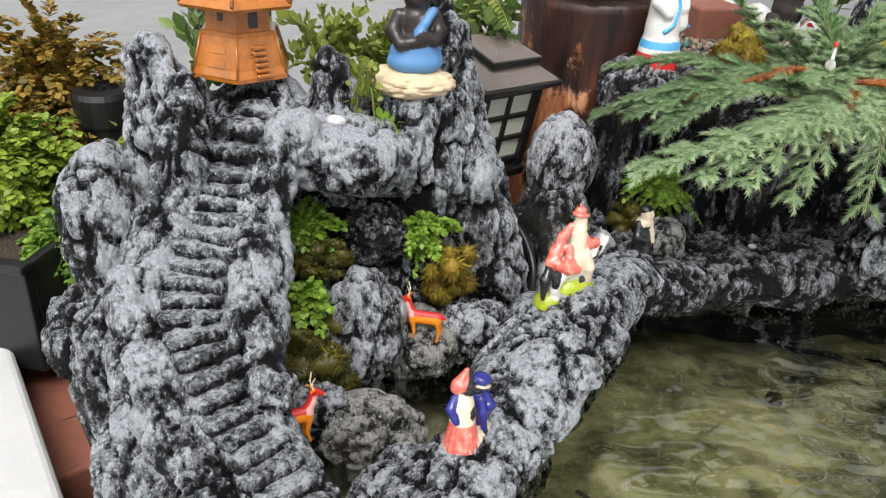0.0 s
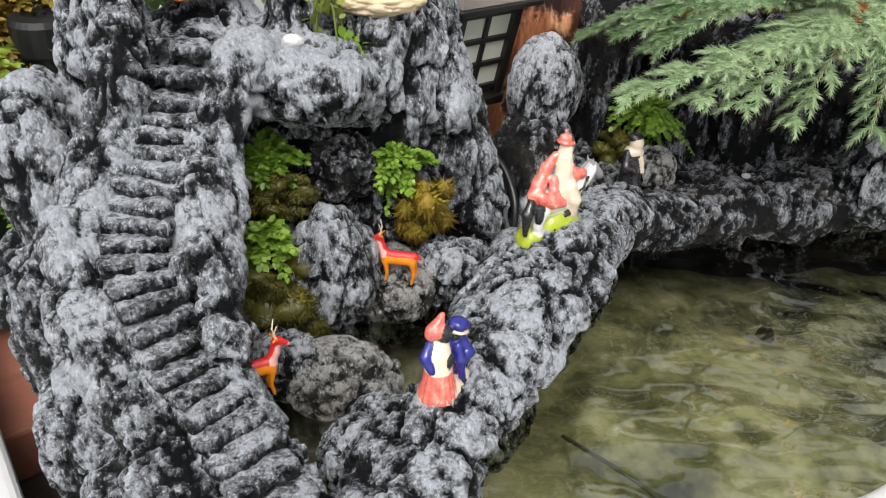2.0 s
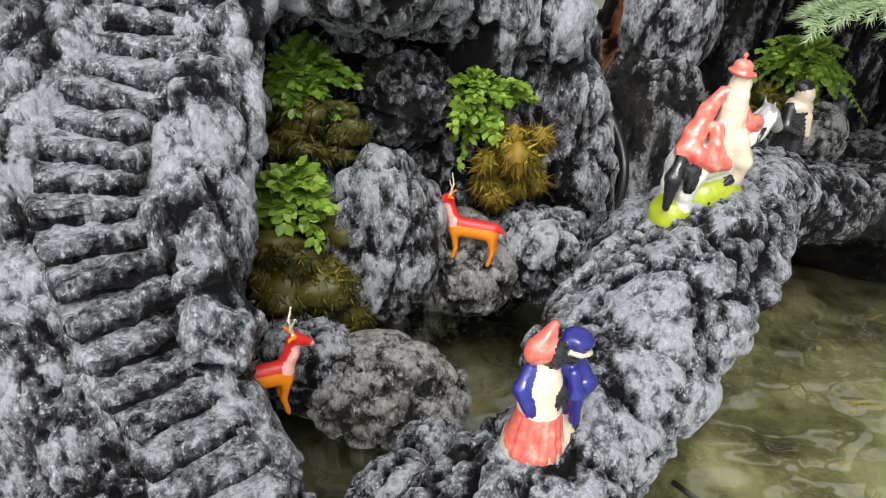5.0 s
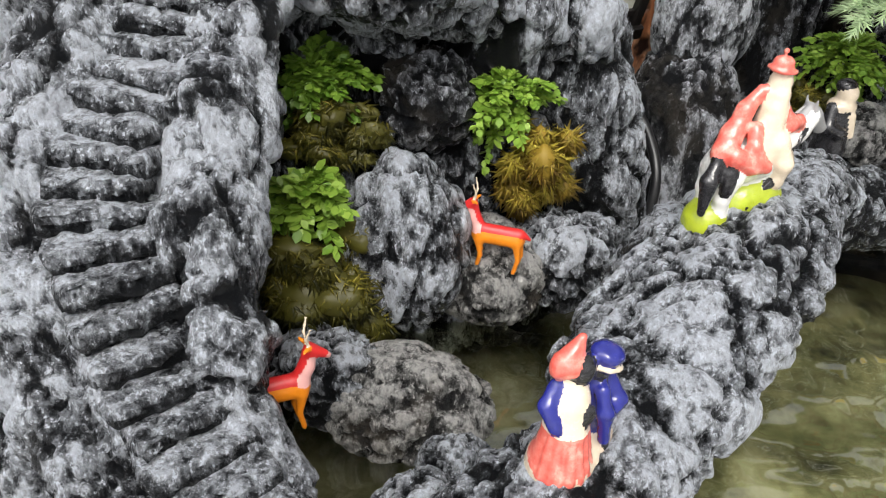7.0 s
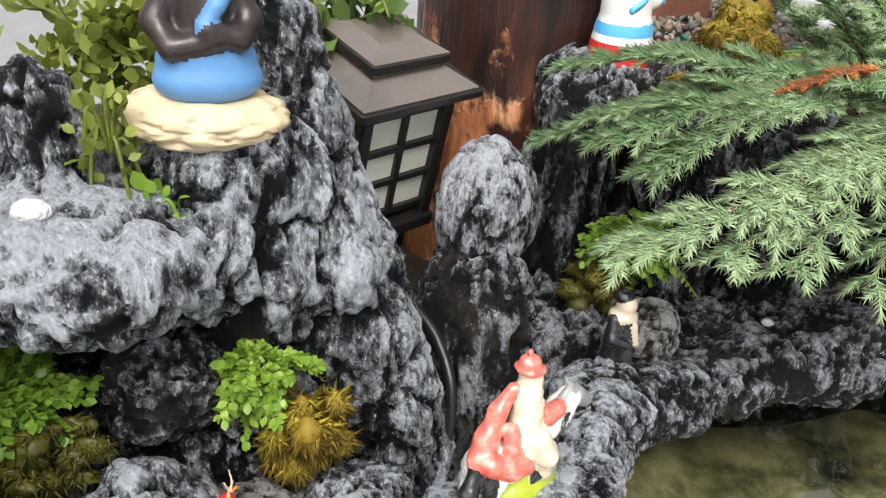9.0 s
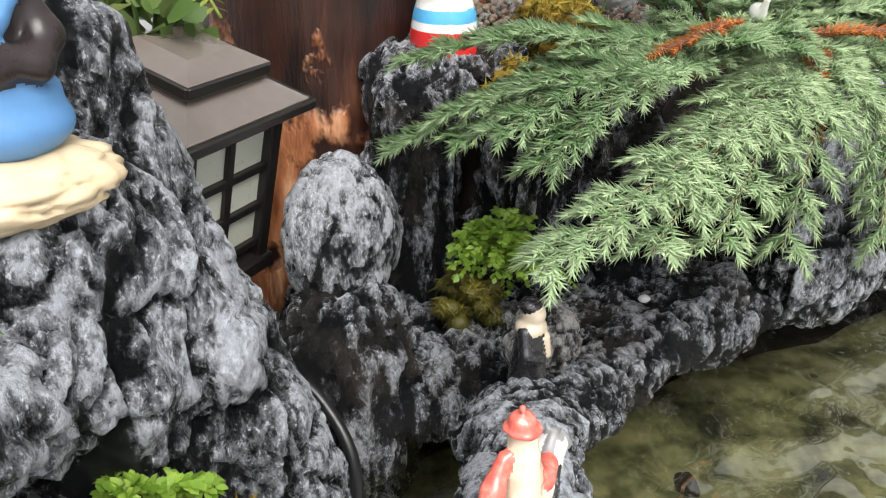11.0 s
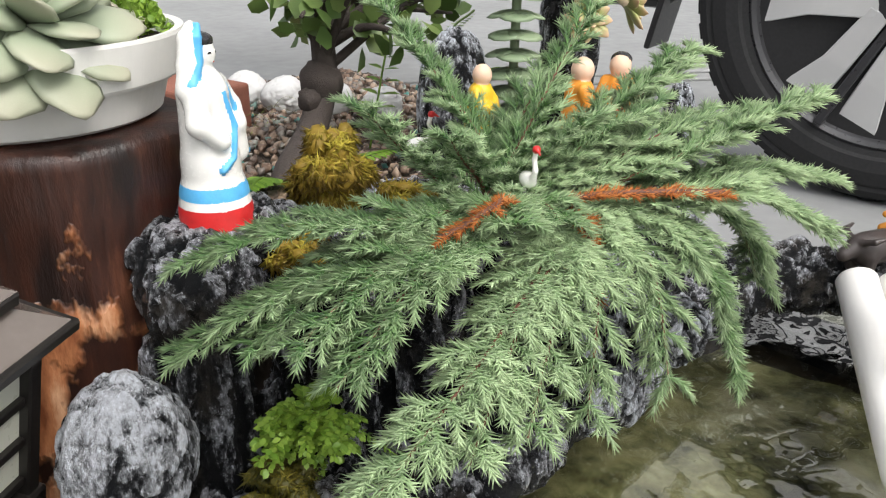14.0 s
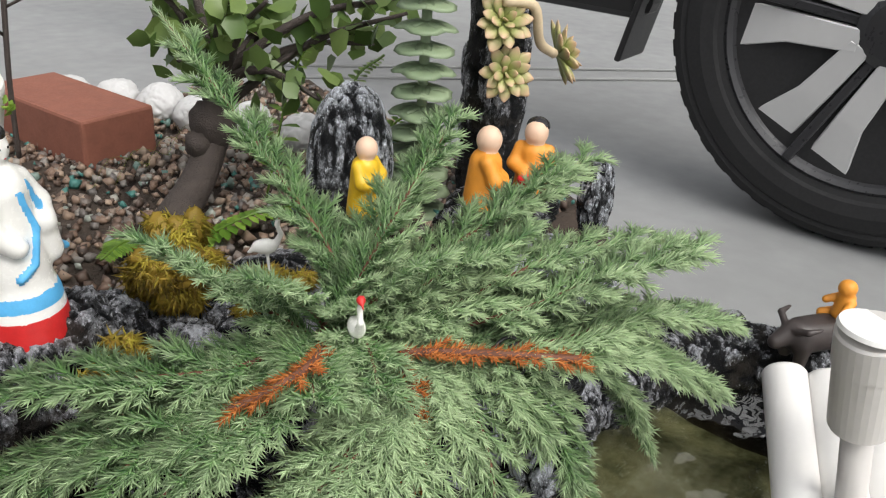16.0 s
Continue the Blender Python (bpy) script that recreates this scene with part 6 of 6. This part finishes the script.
boulder("dark_stone", (0.660, 0.885, 0.655), (0.11, 0.07, 0.11), 74, "dark grey rock mass behind the juniper", lump=0.25, category="stone")
boulder("dark_stone", (0.555, 0.755, 0.660), (0.034, 0.028, 0.032), 75, "pale grey rock under the juniper sprays", lump=0.3, category="stone")
boulder("dark_stone", (0.565, 0.815, 0.600), (0.07, 0.04, 0.07), 76, "grey rock foot under the juniper", lump=0.3, category="stone")


def buffalo():
    c = Clay((-0.075, -0.034, -0.004), (0.075, 0.034, 0.080), 0.002)
    c.rod((-0.030, 0, 0.028), (0.030, 0, 0.030), 0.020, 0.020, 0.006, slot=0)
    for x, y in ((-0.034, -0.012), (-0.034, 0.012), (0.034, -0.012), (0.034, 0.012)):
        c.rod((x, y, 0.022), (x, y, 0.002), 0.008, 0.007, 0.004, slot=0)
    c.rod((-0.044, 0, 0.034), (-0.062, 0, 0.024), 0.012, 0.008, 0.005, slot=0)
    for s in (-1, 1):
        c.chain([(-0.048, s * 0.008, 0.040), (-0.044, s * 0.022, 0.046), (-0.032, s * 0.025, 0.050)], [0.004, 0.0035, 0.002], 0.002, slot=0)
    c.chain([(0.048, 0, 0.032), (0.058, 0.004, 0.018)], 0.003, 0.002, slot=0)
    figure("toy_buffalo", c, [BUFFALO], "dark brown toy water buffalo lying on the rim", "toy buffalo", (0.985, 0.735, 0.592), -25, 1.0)
    c = Clay((-0.030, -0.030, -0.004), (0.030, 0.030, 0.060), 0.0016)
    c.rod((0, 0, 0.012), (0, 0, 0.030), 0.011, 0.009, 0.004, slot=0)
    for s in (-1, 1):
        c.chain([(0, s * 0.008, 0.010), (-0.010, s * 0.016, 0.004)], 0.0055, 0.003, slot=0)
        c.chain([(0, s * 0.009, 0.028), (-0.012, s * 0.014, 0.022)], 0.0042, 0.003, slot=0)
    c.ball((-0.003, 0, 0.042), 0.0095, 0.003, slot=0)
    figure("toy_rider", c, [SAFFRON], "orange toy figure sitting on a toy buffalo", "figurine", (0.995, 0.728, 0.633), -25, 1.0)


buffalo()


# ---- white water chute and tipping spout ----
chute = thing("water_chute", "white plastic chute of round tubes leaning on the rim", "water chute")
a, d = Vector((0.902, 0.735, 0.606)), Vector((-0.66, -0.57, -0.50)).normalized()
side = Vector((0.65, -0.76, 0)).normalized()
for k in range(4):
    s = a + side * (0.043 * k)
    part("slat", tube([s, s + d * 0.004, s + d * 0.236, s + d * 0.24], [0.019, 0.0218, 0.0218, 0.019], 22), PVC, chute, smooth=True)
for u in (0.03, 0.20):
    p = a + d * u - Vector((0, 0, 0.016))
    part("cross_bar", tube([p - side * 0.012, p + side * 0.150], 0.008, 12), PVC, chute, smooth=True)
spout = thing("tipping_spout", "greyish white plastic spout pivoting on a thin arm", "water spout")
top, low = Vector((0.775, 0.640, 0.752)), Vector((0.800, 0.632, 0.655))
part("cup", tube([top, top + (low - top) * 0.02, top + (low - top) * 0.32, top + (low - top) * 0.33, low + (top - low) * 0.02, low], [0.0255, 0.0275, 0.0275, 0.0262, 0.0245, 0.021], 32), PVC_GREY, spout, smooth=False)
part("cap", tube([top + Vector((0, 0, 0.004)), top + Vector((0, 0, 0.0005))], [0.026, 0.0272], 32), PVC, spout)
part("arm", tube([(0.800, 0.632, 0.712), (0.90, 0.575, 0.700), (1.05, 0.50, 0.680)], 0.0105, 14), PVC_GREY, spout, smooth=True)
part("pin", tube([(0.786, 0.612, 0.712), (0.792, 0.620, 0.712)], 0.005, 12), PVC_GREY, spout)
part("leg", tube([low, low + Vector((0.025, -0.012, -0.10)), (0.84, 0.61, 0.40)], [0.013, 0.013, 0.013], 16), PVC_GREY, spout, smooth=True)


def swan():
    c = Clay((-0.10, -0.06, -0.02), (0.14, 0.06, 0.22), 0.004)
    c.ball((0.05, 0, 0.005), (0.080, 0.048, 0.030), 0.01)
    c.chain([(-0.030, 0, 0.010), (-0.052, 0, 0.060), (-0.050, 0, 0.110), (-0.028, 0, 0.148), (0.008, 0, 0.155), (0.045, 0, 0.135), (0.080, 0, 0.100), (0.105, 0, 0.068)], [0.016, 0.012, 0.010, 0.0100, 0.0100, 0.012, 0.015, 0.012], 0.005)
    c.rod((0.105, 0, 0.068), (0.118, 0, 0.050), 0.011, 0.004, 0.004)
    figure("swan_ornament", c, [PVC], "white plastic swan ornament standing in the pond", "garden ornament", (0.325, 0.325, 0.505), -12)


swan()
bm = block(0.10, 0.07, 0.13, pose(0.365, 0.318, 0.435), 0.01, 2)
tagged(part("plinth_stone", bm, OLD_CEMENT), "rough cement block under water carrying an ornament", "block")
# a pale dry leaf and a stick on the pond floor
leafm = plain("pale_dry_leaf", (0.50, 0.47, 0.33), 0.6, vary=0.2, scale=90)
for k, (x, y, r, s) in enumerate(((0.255, 0.490, 20, 0.030), (0.30, 0.43, 130, 0.03), (0.20, 0.44, 200, 0.018), (0.37, 0.55, 10, 0.025))):
    v, f, y2 = spread(LEAF_V, LEAF_F, np.array([(x, y, 0.405)]), frames_of(np.array([(math.cos(r), math.sin(r), 0.08)]), np.array([0.3])), [s])
    tagged(dress("fallen_leaf", raw_mesh("fallen_leaf", v, f), leafm, None, "", True), "pale dead leaf lying under water", "leaf", "fallen leaves")
tagged(part("sunken_stick", tube(bend([(0.17, 0.60, 0.405), (0.23, 0.54, 0.408), (0.27, 0.49, 0.405), (0.33, 0.43, 0.405)], 5), [0.0022] * 16, 7), OLD_CEMENT, smooth=True), "thin dark stick lying on the pond floor", "stick")

# ---- left side: planter, pipe, bricks, wall and kerb ----
planter = thing("planter_box", "black plastic planter box filled with plants", "planter")
planter.matrix_world = pose(-0.595, 0.92, 0.46, 0, 0, -10)
for name, sx, sy, x, y in (("front", 0.46, 0.012, 0, -0.19), ("back", 0.46, 0.012, 0, 0.19), ("end", 0.012, 0.368, -0.224, 0), ("end", 0.012, 0.368, 0.224, 0)):
    part(name, block(sx, sy, 0.13, pose(x, y, 0.065), 0.003, 2), BLACK_PLASTIC, planter)
part("rim_edge", block(0.47, 0.018, 0.010, pose(0, -0.196, 0.131), 0.003, 2), BLACK_PLASTIC, planter)
part("fill", block(0.434, 0.366, 0.10, pose(0, 0, 0.055)), SOIL, planter)
pump = thing("black_pipe", "black plastic capped pipe standing behind the rock", "pipe")
pump.location = (-0.415, 0.965, 0.46)
part("pipe_body", lathe([(0.032, 0.0), (0.032, 0.19), (0.030, 0.195), (0.0, 0.195)], 28), BLACK_PLASTIC, pump, smooth=False)
part("cap", lathe([(0.036, 0.190), (0.037, 0.193), (0.037, 0.226), (0.034, 0.233), (0.020, 0.235), (0.0, 0.233)], 28), BLACK_PLASTIC, pump)
part("knob", lathe([(0.006, 0.233), (0.006, 0.237), (0.0, 0.238)], 12), BLACK_PLASTIC, pump)
for k, (x, y, z, yaw) in enumerate(((-0.405, 0.690, 0.390, 35), (-0.375, 0.610, 0.390, 40), (-0.47, 0.75, 0.390, 30))):
    bm = block(0.19, 0.09, 0.06, None, 0.004, 2)
    ob = tagged(part("brick", bm, BRICK), "red clay brick lying in the dark gap", "brick", "bricks by the basin")
    ob.matrix_world = pose(x, y, z, 0, 0, yaw)
bm = block(0.5, 0.36, 0.12, None, 0.008, 3)
ob = tagged(part("white_slab", bm, WHITEWASH), "thick white painted concrete slab with scuffs", "slab")
yaw = math.degrees(math.atan2(-0.211, 0.145))
e = Vector((0.145, -0.211, 0)).normalized()
nrm = Vector((-0.211, -0.145, 0)).normalized()
ctr = Vector((-0.365, 0.590, 0.425)) + nrm * 0.18
ob.matrix_world = pose(*ctr, 0, 0, yaw)
wall_line = [(-0.345, 0.660), (-0.270, 0.550), (-0.172, 0.415), (-0.092, 0.295)]
for p, q in zip(wall_line, wall_line[1:]):
    mid = ((p[0] + q[0]) / 2, (p[1] + q[1]) / 2)
    ln = math.hypot(q[0] - p[0], q[1] - p[1])
    bm = block(ln + 0.01, 0.03, 0.14, pose(mid[0], mid[1], 0.435, 0, 0, math.degrees(math.atan2(q[1] - p[1], q[0] - p[0]))), 0.004, 2)
    tagged(part("basin_wall", bm, OLD_CEMENT), "weathered grey cement wall of the basin", "wall", kind="structure")

# bricks and white stones edging the bed
ob = tagged(part("brick", block(0.095, 0.20, 0.062, None, 0.004, 2), BRICK), "clean red clay brick lying on the soil bed", "brick")
ob.matrix_world = pose(0.474, 1.475, 0.728, 0, 0, 14)
for k, (x, y, r) in enumerate(((0.40, 1.66, 0.032), (0.455, 1.635, 0.034), (0.515, 1.605, 0.034), (0.565, 1.56, 0.032), (0.60, 1.50, 0.034), (0.625, 1.435, 0.036), (0.66, 1.37, 0.034), (0.35, 1.64, 0.032), (0.30, 1.62, 0.03), (0.70, 1.31, 0.032))):
    ob = boulder("white_stone", (x, min(y, 1.60), 0.722), (r, r * 0.9, r * 0.85), 90 + k, "rounded white painted stone edging the bed", WHITEWASH, 0.16, category="stone")
    ob["group"] = "edging stones"

# black hose between the rocks
tagged(part("hose", tube(bend([(0.100, 0.84, 0.60), (0.118, 0.815, 0.585), (0.128, 0.785, 0.555), (0.122, 0.765, 0.50)], 7), 0.0042, 10), BLACK_PLASTIC, smooth=True), "thin black hose between two rocks", "hose")


# ---- parked car ----
def car():
    root = thing("parked_car", "parked car with black cladding and a silver alloy wheel", "car")
    root.matrix_world = pose(1.60, 0.955, GROUND + 0.386, 0, 0, 13) @ Matrix.Scale(1.06, 4)
    # axle along x; the outer face looks to -x
    def turned(profile, steps=72):
        bm = lathe(profile, steps)
        bm.transform(Matrix.Rotation(radians(-90), 4, "Y"))
        return bm
    wheel = part("wheel", turned([(0.20, -0.16), (0.235, -0.15), (0.235, -0.02), (0.258, 0.0), (0.262, 0.012), (0.256, 0.016), (0.248, 0.010), (0.236, -0.006), (0.228, -0.05), (0.20, -0.10)]), ALLOY_DARK, root, "dark wheel barrel")
    part("tyre", turned([(0.257, -0.20), (0.30, -0.215), (0.345, -0.20), (0.362, -0.175), (0.365, -0.10), (0.362, -0.03), (0.352, 0.000), (0.338, 0.010), (0.330, 0.0085), (0.325, 0.014), (0.300, 0.021), (0.278, 0.020), (0.272, 0.016), (0.262, 0.014), (0.257, 0.004)], 96), RUBBER, wheel, "black tyre")
    for k in range(48):
        a = 2 * math.pi * k / 48
        part("tread_block", block(0.06, 0.030, 0.006, Matrix.Rotation(a, 4, "X") @ pose(0.045, 0, 0.3575), 0.001, 1), RUBBER, wheel)
    part("brake_drum", turned([(0.0, -0.09), (0.20, -0.09), (0.20, -0.05), (0.19, -0.040), (0.0, -0.040)], 40), BRAKE, wheel, "grey brake disc")
    for k in range(5):
        a = 360 / 5 * k - 83
        for s in (-1, 1):
            bm = bmesh.new()
            prof = [(0.045, 0.028 * s + 0.018, 0.040), (0.045, 0.028 * s - 0.018, 0.040), (0.150, 0.038 * s - 0.024, 0.032), (0.150, 0.038 * s + 0.024, 0.032), (0.250, 0.062 * s - 0.042, 0.012), (0.250, 0.062 * s + 0.042, 0.012)]
            front = [bm.verts.new((-x, v, u)) for u, v, x in [(p[0], p[1], p[2] - 0.014) for p in prof]]
            back = [bm.verts.new((-x + 0.035, v * 1.0, u)) for u, v, x in [(p[0], p[1], p[2] - 0.014) for p in prof]]
            for f in ((0, 1, 2, 3), (3, 2, 4, 5)):
                bm.faces.new([front[i] for i in f])
            edge = [0, 3, 5, 4, 2, 1]
            for i in range(6):
                j = (i + 1) % 6
                bm.faces.new((front[edge[i]], front[edge[j]], back[edge[j]], back[edge[i]]))
            bmesh.ops.recalc_face_normals(bm, faces=bm.faces[:])
            bmesh.ops.bevel(bm, geom=[e for e in bm.edges], offset=0.002, segments=1, affect="EDGES")
            bm.transform(Matrix.Rotation(radians(a), 4, "X"))
            part("spoke", bm, ALLOY, wheel, "machined silver spoke")
        bm = block(0.012, 0.016, 0.200, pose(-0.018, 0, 0.150, 0, -5, 0), 0.003, 2)
        bm.transform(Matrix.Rotation(radians(a), 4, "X"))
        part("spoke_insert", bm, ALLOY_DARK, wheel, "dark insert between spokes")
        bm = turned([(0.0, 0.006), (0.009, 0.006), (0.009, 0.012), (0.0, 0.012)], 12)
        bm.transform(Matrix.Rotation(radians(a + 36), 4, "X") @ pose(0, 0, 0.057))
        part("wheel_nut", bm, BRAKE, wheel, "dark wheel nut")
        bm = turned([(0.0, -0.046), (0.011, -0.046), (0.011, -0.040), (0.007, -0.040), (0.007, -0.044), (0.0, -0.044)], 14)
        bm.transform(Matrix.Rotation(radians(a + 36), 4, "X") @ pose(0, 0, 0.110))
        part("brake_bolt", bm, INK, wheel)
    part("hub_cap", turned([(0.060, 0.014), (0.060, 0.022), (0.045, 0.030), (0.0, 0.032)], 32), ALLOY_DARK, wheel, "dark hub cap")
    # body: sill with its flap, arch and lower flank, dark
    part("sill", block(0.10, 1.5, 0.16, pose(0.06, 1.16, 0.02), 0.03, 3), BLACK_PLASTIC, root, "black plastic sill")
    part("mud_flap", block(0.12, 0.012, 0.17, pose(0.05, 0.425, -0.05, 12, 0, 0), 0.004, 2), BLACK_PLASTIC, root, "black mud flap")
    part("flank", block(0.08, 2.6, 0.46, pose(0.10, 0.70, 0.73), 0.03, 3), CAR_PAINT, root, "pale silver flank")
    part("lower_flank", block(0.08, 1.5, 0.36, pose(0.10, 1.21, 0.31), 0.03, 3), BLACK_PLASTIC, root, "black lower cladding")
    bm = turned([(0.41, -0.25), (0.41, 0.0), (0.455, 0.012), (0.46, -0.02), (0.46, -0.25)], 64)
    bmesh.ops.delete(bm, geom=[v for v in bm.verts if v.co.z < 0.12], context="VERTS")
    part("wheel_arch", bm, BLACK_PLASTIC, root, "black wheel arch liner")


car()
# shallow joint lines in the yard
for p, q in (((1.25, 2.55), (2.9, 1.65)), ((1.22, 2.42), (2.9, 1.52))):
    mid = ((p[0] + q[0]) / 2, (p[1] + q[1]) / 2)
    ln = math.hypot(q[0] - p[0], q[1] - p[1])
    bm = block(ln, 0.012, 0.010, pose(mid[0], mid[1], GROUND + 0.004, 0, 0, math.degrees(math.atan2(q[1] - p[1], q[0] - p[0]))), 0.003, 1)
    tagged(part("kerb_line", bm, CONCRETE), "low raised concrete edge across the yard", "kerb", kind="structure")
